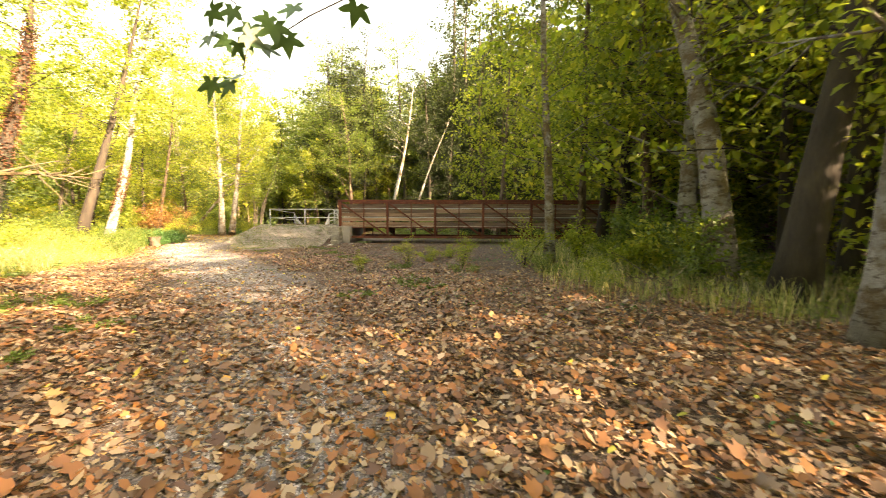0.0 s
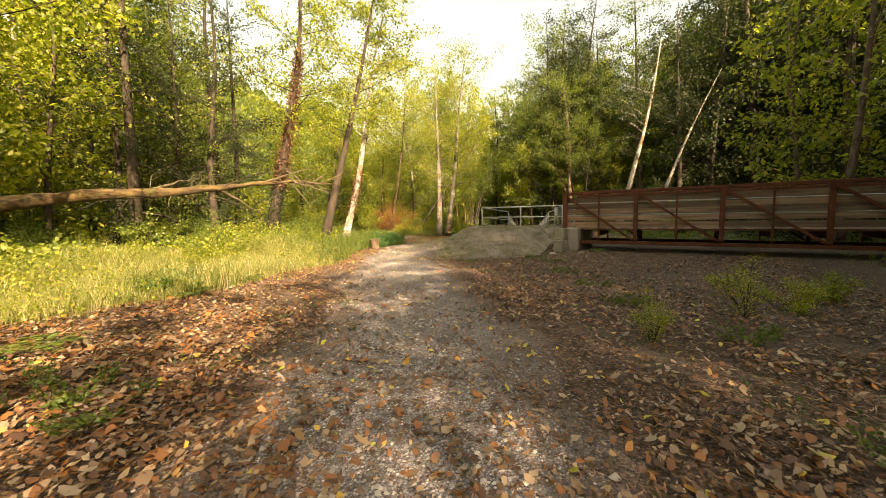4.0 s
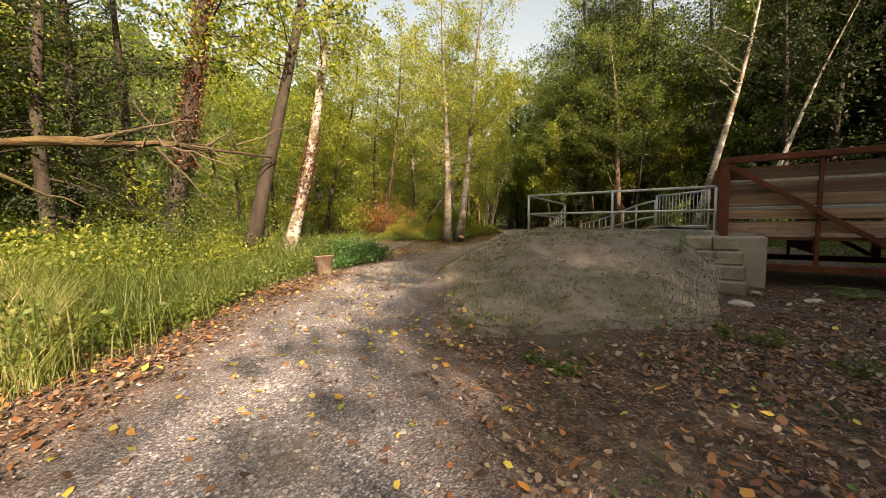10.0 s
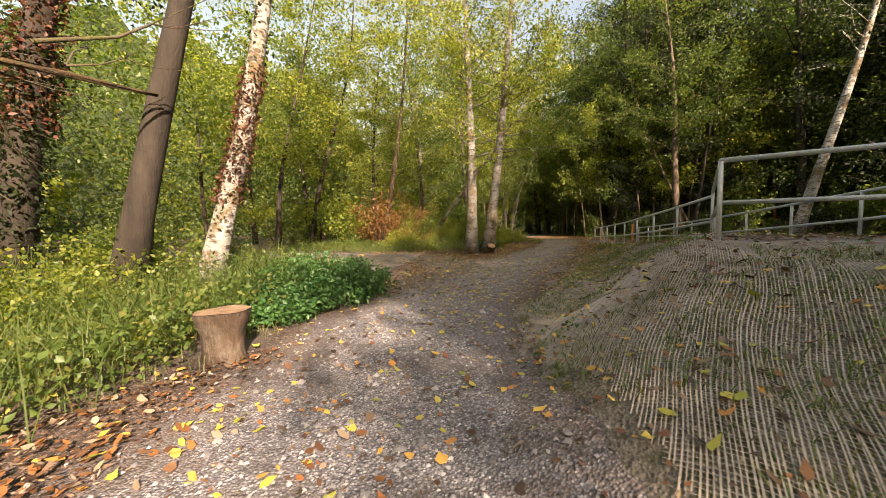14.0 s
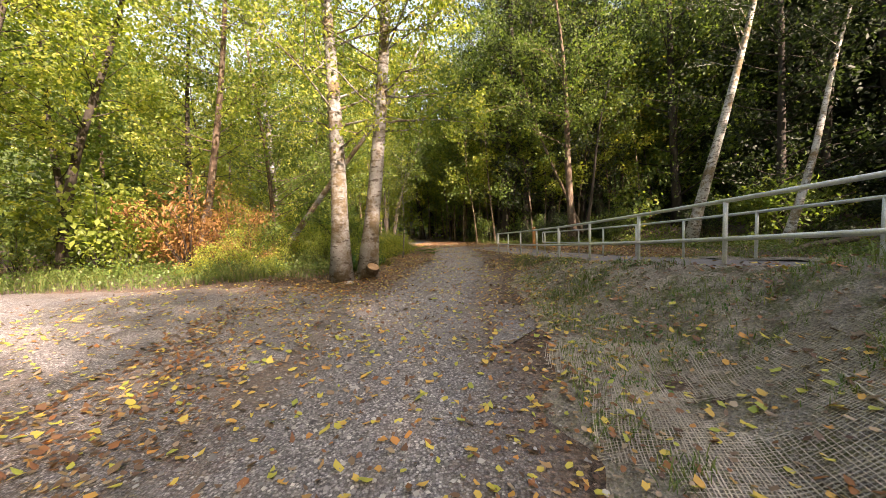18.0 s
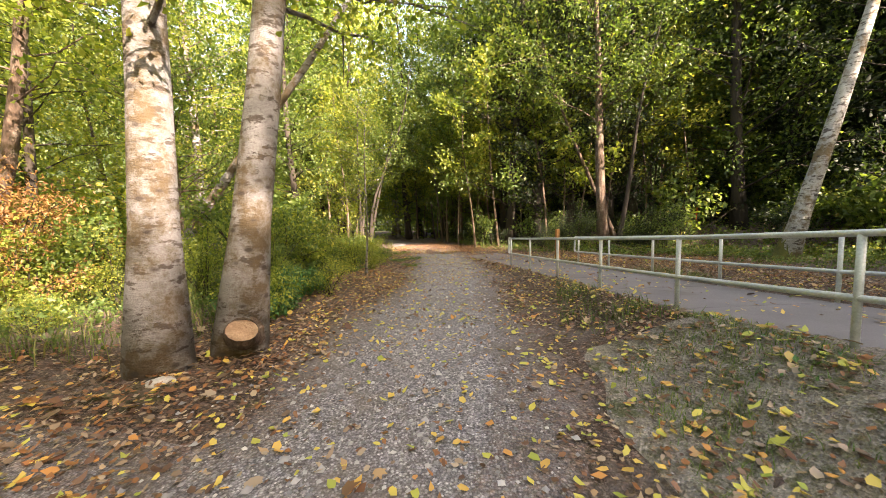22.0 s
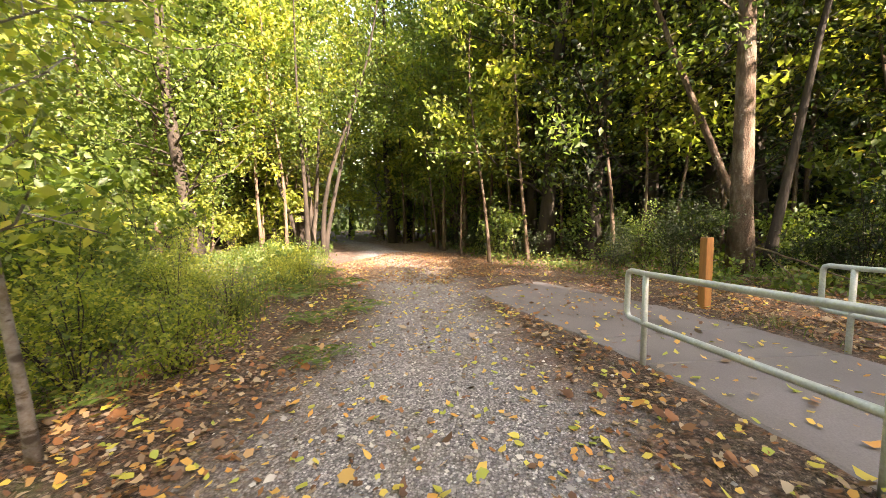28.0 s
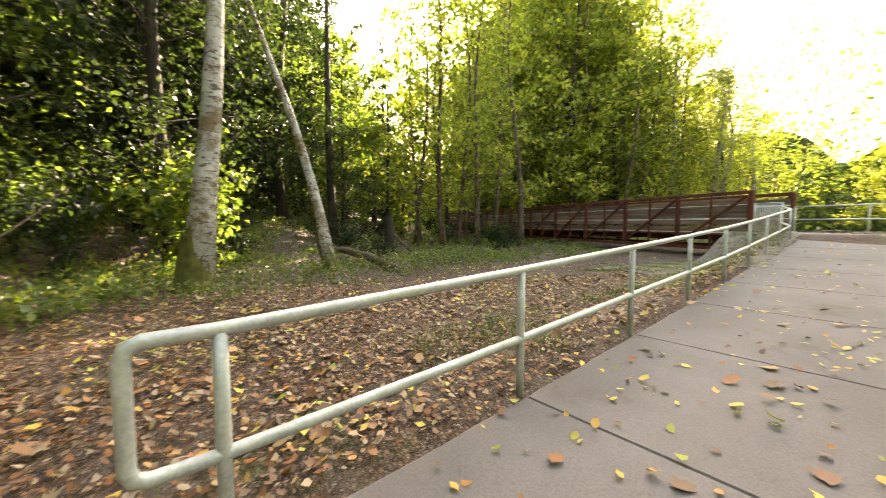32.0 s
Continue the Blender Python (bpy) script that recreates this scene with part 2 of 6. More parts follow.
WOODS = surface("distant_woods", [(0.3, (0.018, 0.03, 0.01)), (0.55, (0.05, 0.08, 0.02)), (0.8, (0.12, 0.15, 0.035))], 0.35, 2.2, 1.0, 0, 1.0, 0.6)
MOSS = surface("trunk_moss", [(0.3, (0.05, 0.055, 0.012)), (0.55, (0.12, 0.115, 0.022)), (0.8, (0.21, 0.17, 0.035))], 5.0, 60, 1.0, 0, 1.0, 0.03)
TAPE = surface("pink_survey_tape", [(0.3, (0.75, 0.10, 0.16)), (0.7, (0.90, 0.20, 0.25))], 9, 60, 0.5, 0, 0.2, 0.003)
RIBBON = surface("orange_ribbon", [(0.3, (0.80, 0.12, 0.03)), (0.7, (0.90, 0.20, 0.05))], 9, 60, 0.5, 0, 0.2, 0.003)


def litter_tone(t):
    """Packed leaf fragments, bark and soil: crumbs of two sizes with dark gaps between them."""
    bits, crumbs = cells_at(t, 24, (1, 1.45, 1)), cells_at(t, 75, (1.35, 1, 1))
    bits.inputs["Randomness"].default_value = 1.0
    tone = ramp(t, bits.outputs["Color"], [(0.0, (0.035, 0.022, 0.017)), (0.3, (0.10, 0.058, 0.040)), (0.55, (0.19, 0.095, 0.055)), (0.78, (0.26, 0.18, 0.135)), (1.0, (0.42, 0.33, 0.27))])
    small = ramp(t, crumbs.outputs["Color"], [(0.0, (0.028, 0.020, 0.016)), (0.4, (0.095, 0.066, 0.052)), (0.75, (0.20, 0.145, 0.115)), (1.0, (0.40, 0.33, 0.28))])
    col = mixed(t, ramp(t, noise_at(t, 7, 5, 0.7), [(0.40, (0, 0, 0)), (0.56, (1, 1, 1))]), tone, small)
    col = mixed(t, 0.8, col, ramp(t, bits.outputs["Distance"], [(0.25, (1.15, 1.15, 1.15)), (0.62, (0.35, 0.33, 0.32))]), "MULTIPLY")
    dirt = ramp(t, noise_at(t, 14, 7, 0.75), [(0.3, (0.075, 0.058, 0.049)), (0.7, (0.20, 0.165, 0.14))])
    col = mixed(t, ramp(t, noise_at(t, 0.8, 6, 0.7), [(0.50, (0, 0, 0)), (0.66, (0.75, 0.75, 0.75))]), col, dirt)
    return col, bits, crumbs


def make_gravel():
    m, t, b, _ = shader("grey_trail_gravel")
    stones = cells_at(t, 58)
    fine = cells_at(t, 135)
    tone = ramp(t, stones.outputs["Color"], [(0.0, (0.075, 0.071, 0.078)), (0.45, (0.215, 0.203, 0.218)), (0.8, (0.37, 0.355, 0.37)), (1.0, (0.66, 0.64, 0.65))])
    tone2 = ramp(t, fine.outputs["Color"], [(0.0, (0.5, 0.5, 0.5)), (1.0, (1.35, 1.33, 1.3))])
    col = mixed(t, 0.75, tone, tone2, "MULTIPLY")
    col = mixed(t, 0.7, col, ramp(t, stones.outputs["Distance"], [(0.3, (1.2, 1.2, 1.2)), (0.65, (0.4, 0.39, 0.38))]), "MULTIPLY")
    soil = ramp(t, noise_at(t, 9, 6, 0.7), [(0.3, (0.085, 0.064, 0.052)), (0.7, (0.19, 0.148, 0.12))])
    where = ramp(t, noise_at(t, 0.75, 6, 0.68), [(0.50, (0, 0, 0)), (0.66, (0.6, 0.6, 0.6))])
    col = mixed(t, where, col, soil)
    # the gravel thins out into the litter towards its edges
    rim = t.nodes.new("ShaderNodeAttribute")
    rim.attribute_name = "rim"
    thin = node(t, "Math")
    thin.operation = "ADD"
    t.links.new(rim.outputs["Fac"], thin.inputs[0])
    t.links.new(noise_at(t, 2.6, 8, 0.75), thin.inputs[1])
    col = mixed(t, ramp(t, thin.outputs[0], [(0.92, (0, 0, 0)), (1.0, (0.4, 0.4, 0.4))]), col, litter_tone(t)[0])
    half = node(t, "Math")
    half.operation = "MULTIPLY"
    half.inputs[1].default_value = 0.6
    t.links.new(thin.outputs[0], half.inputs[0])
    col = mixed(t, ramp(t, half.outputs[0], [(0.66, (0, 0, 0)), (0.84, (1, 1, 1))]), col, litter_tone(t)[0])
    t.links.new(col, b.inputs["Base Color"])
    b.inputs["Roughness"].default_value = 0.9
    bump(t, b, stones.outputs["Distance"], 0.9, 0.014)
    return m


def make_soil():
    m, t, b, _ = shader("forest_floor")
    col, bits, crumbs = litter_tone(t)
    moss = ramp(t, noise_at(t, 30, 4, 0.7), [(0.3, (0.045, 0.062, 0.018)), (0.7, (0.13, 0.15, 0.045))])
    col = mixed(t, ramp(t, noise_at(t, 0.7, 8, 0.75, (1, 1, 1)), [(0.56, (0, 0, 0)), (0.66, (0.7, 0.7, 0.7))]), col, moss)
    t.links.new(col, b.inputs["Base Color"])
    b.inputs["Roughness"].default_value = 0.95
    bump(t, b, mixed(t, 0.5, bits.outputs["Distance"], crumbs.outputs["Distance"]), 1.0, 0.03)
    return m


def make_bank():
    m, t, b, _ = shader("bare_bank_soil")
    dirt = ramp(t, noise_at(t, 2.2, 7, 0.7), [(0.3, (0.24, 0.21, 0.18)), (0.5, (0.37, 0.33, 0.285)), (0.7, (0.50, 0.45, 0.40))])
    crumbs, fine = cells_at(t, 48), cells_at(t, 120)
    col = mixed(t, 0.85, dirt, ramp(t, crumbs.outputs["Color"], [(0.0, (0.5, 0.5, 0.5)), (1.0, (1.3, 1.28, 1.25))]), "MULTIPLY")
    col = mixed(t, 0.7, col, ramp(t, fine.outputs["Color"], [(0.0, (0.6, 0.6, 0.6)), (1.0, (1.3, 1.3, 1.3))]), "MULTIPLY")
    moss = ramp(t, noise_at(t, 40, 5, 0.75), [(0.3, (0.045, 0.062, 0.018)), (0.7, (0.16, 0.17, 0.06))])
    col = mixed(t, ramp(t, noise_at(t, 2.6, 8, 0.8), [(0.51, (0, 0, 0)), (0.58, (0.8, 0.8, 0.8))]), col, moss)
    t.links.new(col, b.inputs["Base Color"])
    b.inputs["Roughness"].default_value = 0.95
    bump(t, b, mixed(t, 0.35, noise_at(t, 5, 9, 0.78), crumbs.outputs["Distance"]), 1.0, 0.16)
    return m


GRAVEL, SOIL, BANK = make_gravel(), make_soil(), make_bank()


# ---------------------------------------------------------------- mesh tools
def mesh_from(name, verts, faces, material, smooth=False):
    """A mesh from an array of corners and an array of equal-sided faces."""
    verts, faces = np.asarray(verts, np.float32), np.asarray(faces, np.int32)
    me = bpy.data.meshes.new(name)
    me.vertices.add(len(verts))
    me.vertices.foreach_set("co", verts.ravel())
    me.loops.add(faces.size)
    me.loops.foreach_set("vertex_index", faces.ravel())
    me.polygons.add(len(faces))
    me.polygons.foreach_set("loop_start", np.arange(len(faces), dtype=np.int32) * faces.shape[1])
    if smooth:
        me.polygons.foreach_set("use_smooth", np.ones(len(faces), bool))
    me.update(calc_edges=True)
    me.validate()
    me.materials.append(material)
    return me


def thing(name, label, category, place=(0, 0, 0), group="", kind=""):
    ob = new(name)
    ob.location = place
    ob.empty_display_size = 0.2
    return tagged(ob, label, category, group, kind)


def child(name, me, parent, label="", at=None):
    ob = new(name, me)
    ob.parent = parent
    if at is not None:
        ob.matrix_basis = at
    return tagged(ob, label)


def part(name, bm, material, parent, label="", smooth=False):
    me = bpy.data.meshes.new(name)
    if smooth:
        for f in bm.faces:
            f.smooth = True
    bm.to_mesh(me)
    bm.free()
    me.materials.append(material)
    return child(name, me, parent, label)


def box(x0, y0, z0, x1, y1, z1, bevel=0.0):
    bm = bmesh.new()
    bmesh.ops.create_cube(bm, size=1)
    bmesh.ops.scale(bm, vec=(x1 - x0, y1 - y0, z1 - z0), verts=bm.verts)
    bmesh.ops.translate(bm, vec=((x0 + x1) / 2, (y0 + y1) / 2, (z0 + z1) / 2), verts=bm.verts)
    if bevel:
        bmesh.ops.bevel(bm, geom=list(bm.edges), offset=bevel, segments=1, affect="EDGES")
    return bm


def beam(a, b, wide, tall, bevel=0.0):
    """A straight square bar from a to b."""
    a, b = Vector(a), Vector(b)
    bm = box(-wide / 2, -tall / 2, 0, wide / 2, tall / 2, (b - a).length, bevel)
    q = (b - a).to_track_quat("Z", "Y")
    bmesh.ops.transform(bm, matrix=Matrix.Translation(a) @ q.to_matrix().to_4x4(), verts=bm.verts)
    return bm


def tube(points, radii, sides=8, cap=True):
    """Corners and quads of a tapered pipe along a line of points."""
    p = np.asarray(points, float)
    r = np.full(len(p), radii, float) if np.isscalar(radii) else np.asarray(radii, float)
    d = np.gradient(p, axis=0)
    d /= np.linalg.norm(d, axis=1)[:, None] + 1e-9
    ref = np.where(np.abs(d[:, 2:3]) > 0.9, [[1.0, 0, 0]], [[0, 0, 1.0]])
    u = np.cross(d, ref)
    u /= np.linalg.norm(u, axis=1)[:, None]
    for i in range(1, len(p)):
        w = u[i - 1] - d[i] * (u[i - 1] @ d[i])
        u[i] = w / (np.linalg.norm(w) + 1e-9)
    v = np.cross(d, u)
    a = np.arange(sides) * 2 * np.pi / sides
    ring = p[:, None] + r[:, None, None] * (np.cos(a)[None, :, None] * u[:, None] + np.sin(a)[None, :, None] * v[:, None])
    verts = ring.reshape(-1, 3)
    i, j = np.meshgrid(np.arange(len(p) - 1), np.arange(sides), indexing="ij")
    k = (j + 1) % sides
    faces = np.stack([i * sides + j, i * sides + k, (i + 1) * sides + k, (i + 1) * sides + j], -1).reshape(-1, 4)
    if cap:
        n = len(verts)
        verts = np.vstack([verts, p[:1], p[-1:]])
        last = (len(p) - 1) * sides
        s = np.arange(sides)
        e = (s + 1) % sides
        faces = np.vstack([faces, np.stack([np.full(sides, n), e, s, s], -1), np.stack([np.full(sides, n + 1), last + s, last + e, last + e], -1)])
    return verts, faces


def joined(pieces):
    verts, faces, n = [], [], 0
    for v, f in pieces:
        verts.append(v)
        faces.append(np.asarray(f) + n)
        n += len(v)
    return np.vstack(verts), np.vstack(faces)


def pipe_mesh(name, points, radius, material, sides=10, cap=True):
    v, f = tube(points, radius, sides, cap)
    tris = np.vstack([f[:, [0, 1, 2]], f[:, [0, 2, 3]]])
    tris = tris[(tris[:, 0] != tris[:, 1]) & (tris[:, 1] != tris[:, 2]) & (tris[:, 0] != tris[:, 2])]
    return mesh_from(name, v, tris, material, True)


def leaves(centres, size, ahead=None, up=None, slim=0.55, fold=0.25, spread=1.0, gen=None):
    """Folded, pointed leaves: four corners and two triangles each."""
    g = gen or rng
    c = np.asarray(centres, float)
    n = len(c)
    s = (size * g.uniform(0.65, 1.25, n))[:, None] if np.isscalar(size) else np.asarray(size)[:, None]
    d = g.normal(size=(n, 3)) * spread + (0 if ahead is None else ahead)
    d /= np.linalg.norm(d, axis=1)[:, None] + 1e-9
    w = g.normal(size=(n, 3)) * 0.7 + (np.array([0, 0, 1.0]) if up is None else up)
    side = np.cross(d, w)
    side /= np.linalg.norm(side, axis=1)[:, None] + 1e-9
    nrm = np.cross(side, d)
    base, tip = c - d * s * 0.5, c + d * s * 0.5
    mid = c - d * s * 0.05 + nrm * s * fold * 0.5
    verts = np.stack([base, mid - side * s * slim * 0.5, tip, mid + side * s * slim * 0.5], 1).reshape(-1, 3)
    k = np.arange(n)[:, None] * 4
    faces = np.vstack([k + [0, 1, 2], k + [0, 2, 3]])
    return verts, faces


# ---------------------------------------------------------------- the lie of the land
TRAIL = np.array([(4.5, -9), (2.2, -3.5), (0.3, 1.6), (-1.8, 5.6), (-4.2, 9.1), (-6.6, 12.0), (-9.8, 15.4), (-12.0, 18.3), (-13.6, 20.8), (-15.0, 24), (-15.9, 28), (-16.7, 33), (-17.4, 37.8), (-18.5, 42.2), (-20.8, 47.6), (-24.5, 54), (-30, 61), (-38, 68)])
SIDE = np.array([(-14.8, 26.6), (-18.5, 28.0), (-23.0, 27.8), (-30, 25.8), (-40, 22)])
NEAR = np.array([(-16.23 + 0.672 * i, 41.99 - 1.818 * i) for i in range(9)])
NEAR_Z = np.array([0.0, 0.08, 0.17, 0.26, 0.36, 0.48, 0.61, 0.75, 0.9])
ACROSS = np.array((0.938, 0.347)) * 2.42
FAR = NEAR + ACROSS
DECK = 1.08
BANK_FOOT = np.array([(-4.6, 20.9), (-6.2, 19.9), (-7.5, 18.6), (-8.7, 17.6), (-9.5, 17.5), (-11.2, 19.5), (-12.7, 21.6), (-13.4, 23.5), (-13.7, 25.5), (-13.9, 28), (-14.4, 31), (-15.0, 34)])
CREEK = np.array([(-3.5, 46), (-2.2, 40), (0.5, 33), (4, 26), (7.5, 20), (13, 12), (20, 4)])


def along(line, x, y):
    """Distance from a line of points, and how far along it."""
    best, where, run = np.full(np.shape(x), 1e9), np.zeros(np.shape(x)), 0.0
    for (ax, ay), (bx, by) in zip(line[:-1], line[1:]):
        dx, dy = bx - ax, by - ay
        ln = math.hypot(dx, dy)
        k = np.clip(((x - ax) * dx + (y - ay) * dy) / ln**2, 0, 1)
        d = np.hypot(x - ax - k * dx, y - ay - k * dy)
        where = np.where(d < best, run + k * ln, where)
        best = np.minimum(best, d)
        run += ln
    return best, where


def left_of(line, x, y):
    """How far a point lies to the left of a line walked from its first point, negative to the right."""
    d, _ = along(line, x, y)
    sign, best = np.zeros(np.shape(x)), np.full(np.shape(x), 1e9)
    for (ax, ay), (bx, by) in zip(line[:-1], line[1:]):
        dx, dy = bx - ax, by - ay
        k = np.clip(((x - ax) * dx + (y - ay) * dy) / (dx * dx + dy * dy), 0, 1)
        e = np.hypot(x - ax - k * dx, y - ay - k * dy)
        c = dx * (y - ay) - dy * (x - ax)
        sign = np.where(e < best, np.sign(c), sign)
        best = np.minimum(best, e)
    return d * sign


def wavy(x, y, f, seed=0.0):
    return (np.sin(x * f + 1.3 * np.sin(y * f * 0.7 + seed)) + np.sin(y * f * 1.13 + 1.7 * np.sin(x * f * 0.6 + seed * 2))) * 0.5


def ease(v):
    v = np.clip(v, 0, 1)
    return v * v * (3 - 2 * v)


def ramp_height(x, y):
    """Height of the made path for the nearest point of its middle line, and the distance from its edge."""
    mid = np.vstack([[(-17.95, 46.3), (-16.45, 44.4)], NEAR + ACROSS / 2, [(-8.9, 25.9), (-6.4, 25.06)]])
    lift = np.r_[0, 0, NEAR_Z, DECK, DECK]
    best, z = np.full(np.shape(x), 1e9), np.zeros(np.shape(x))
    for i in range(len(mid) - 1):
        (ax, ay), (bx, by) = mid[i], mid[i + 1]
        dx, dy = bx - ax, by - ay
        k = np.clip(((x - ax) * dx + (y - ay) * dy) / (dx * dx + dy * dy), 0, 1)
        ox, oy = x - ax - k * dx, y - ay - k * dy
        d = np.hypot(ox, oy)
        z = np.where(d < best, lift[i] + k * (lift[i + 1] - lift[i]), z)
        best = np.minimum(best, d)
    return z, best


def land(x, y):
    x, y = np.asarray(x, float), np.asarray(y, float)
    base = 0.05 * wavy(x, y, 0.35) + 0.025 * wavy(x, y, 1.3, 2.0)
    dt, _ = along(TRAIL, x, y)
    base = base * ease((dt - 0.8) / 3.0)
    base = base + 0.10 * ease((dt - 2.2) / 3.5) * (x < -9 - (y - 15) * 0.3) * (y > -2)
    hill = np.clip(((x + 9) * 0.45 + (y - 47.5) * 0.9), 0, None)
    base = base + np.minimum(hill * 0.22, 5.0) * ease(hill / 4) * (x > -14)
    dc, _ = along(CREEK, x, y)
    base = base - 1.0 * ease(1 - dc / 3.6)
    # bank round the ramp and the landing
    z, d = ramp_height(x, y)
    base = base * np.where(y > 34, ease((d - 1.1) / 1.3), 1.0)
    px0, px1, py0, py1 = -10.95, -6.42, 23.7, 27.6
    ox = np.maximum(np.maximum(px0 - x, x - px1), 0)
    oy = np.maximum(np.maximum(py0 - y, y - py1), 0)
    south = np.maximum(py0 - y, 0)
    run = np.interp(x, [-13, -10.5, -8.5, -6.5], [5.7, 5.7, 5.3, 3.4])
    away = np.hypot(ox / 1.9, np.where(y < py0, south / run, oy / 2.2))
    landing = DECK * ease(1.05 - away * 1.05) * (x < -6.5) * np.where(y < 23.3, 1 - 0.35 * ease((x + 7.15) / 0.6), 1.0)
    slope = (z + 0.03 * ease((d - 1.06) / 0.16)) * ease(1 - (d - 1.4) / (0.7 + 1.5 * z))
    bank = np.maximum(landing, np.where(x < -6.5, slope, 0))
    bank = bank + 0.05 * wavy(x, y, 2.3, 1.0) * (bank > 0.06) * (bank < 0.98) * ease((d - 1.5) / 0.5) * np.where((x > -11.1) & (y > 23.6), 0, 1)
    return np.maximum(base, 0.0 * base + bank) + 0 * x


def ground_z(x, y):
    return float(land(np.array([x]), np.array([y]))[0])


# ---------------------------------------------------------------- ground, trail and path
def grid_mesh(name, xs, ys, zs, material):
    nx, ny = len(xs), len(ys)
    gx, gy = np.meshgrid(xs, ys, indexing="ij")
    v = np.stack([gx, gy, zs(gx, gy)], -1).reshape(-1, 3)
    i, j = np.meshgrid(np.arange(nx - 1), np.arange(ny - 1), indexing="ij")
    a = i * ny + j
    f = np.stack([a, a + ny, a + ny + 1, a + 1], -1).reshape(-1, 4)
    return mesh_from(name, v, f, material, True)


xs = np.r_[-900, -300, -120, -70, -50, np.arange(-40, 14, 0.3), np.arange(14, 40, 1.5), 50, 70, 120, 300, 900]
ys = np.r_[-900, -300, -100, -50, -30, -20, np.arange(-12, 56, 0.3), np.arange(56, 80, 1.5), 100, 160, 300, 900]
tagged(new("ground", grid_mesh("ground", xs, ys, land, SOIL)), "brown forest floor of soil, moss and dead leaves", "ground", kind="structure")


def resampled(line, step):
    seg = np.hypot(*np.diff(line, axis=0).T)
    s = np.r_[0, np.cumsum(seg)]
    n = max(2, int(s[-1] / step))
    q = np.linspace(0, s[-1], n)
    out = np.stack([np.interp(q, s, line[:, 0]), np.interp(q, s, line[:, 1])], -1)
    for _ in range(int(1.2 / step) + 2):
        out[1:-1] = 0.25 * out[:-2] + 0.5 * out[1:-1] + 0.25 * out[2:]
    return out


def strip(name, line, half, material, lift=0.02, seed=0.0, step=0.3, across=15, worn=1.0):
    """A path laid on the land whose ragged edges sink into it."""
    p = resampled(line, step)
    d = np.gradient(p, axis=0)
    d /= np.linalg.norm(d, axis=1)[:, None]
    nrm = np.stack([-d[:, 1], d[:, 0]], -1)
    u = np.linspace(-1, 1, across)
    w = half(np.arange(len(p)) * step) if callable(half) else np.full(len(p), half)
    k = np.arange(len(p))
    wl = w + 0.22 * np.sin(k * 0.31 + seed) + 0.13 * np.sin(k * 0.83 + seed * 3) + 0.07 * rng.normal(size=len(p))
    wr = w + 0.22 * np.sin(k * 0.27 + 2 + seed) + 0.13 * np.sin(k * 0.9 + 4) + 0.07 * rng.normal(size=len(p))
    off = np.where(u[None] < 0, u[None] * wr[:, None], u[None] * wl[:, None])
    x = p[:, None, 0] + nrm[:, None, 0] * off
    y = p[:, None, 1] + nrm[:, None, 1] * off
    z = land(x, y) + lift * (1 - np.abs(u[None]) ** 6 * 2.2)
    v = np.stack([x, y, z], -1).reshape(-1, 3)
    i, j = np.meshgrid(np.arange(len(p) - 1), np.arange(across - 1), indexing="ij")
    a = i * across + j
    f = np.stack([a, a + 1, a + across + 1, a + across], -1).reshape(-1, 4)[:, ::-1]
    me = mesh_from(name, v, f, material, True)
    rim = np.clip(worn * np.abs(u)[None] + 0.35 * ease((5.5 - y) / 6), 0, 1.2)
    me.attributes.new("rim", "FLOAT", "POINT").data.foreach_set("value", rim.astype(np.float32).ravel())
    return me


tagged(new("road_trail", strip("road_trail", TRAIL, lambda s: np.interp(s, [0, 12, 22, 30, 40, 60, 80], [1.2, 1.3, 1.85, 2.1, 1.9, 1.6, 1.3]), GRAVEL, 0.03, 0.4)), "grey crushed gravel trail scattered with fallen leaves", "trail", kind="structure")
tagged(new("road_side_trail", strip("road_side_trail", SIDE, lambda s: np.interp(s, [0, 4, 8.5, 16, 27], [4.2, 3.7, 2.8, 2.1, 1.8]), GRAVEL, 0.022, 2.0, worn=0.75)), "gravel side trail branching off through the trees", "trail", kind="structure")


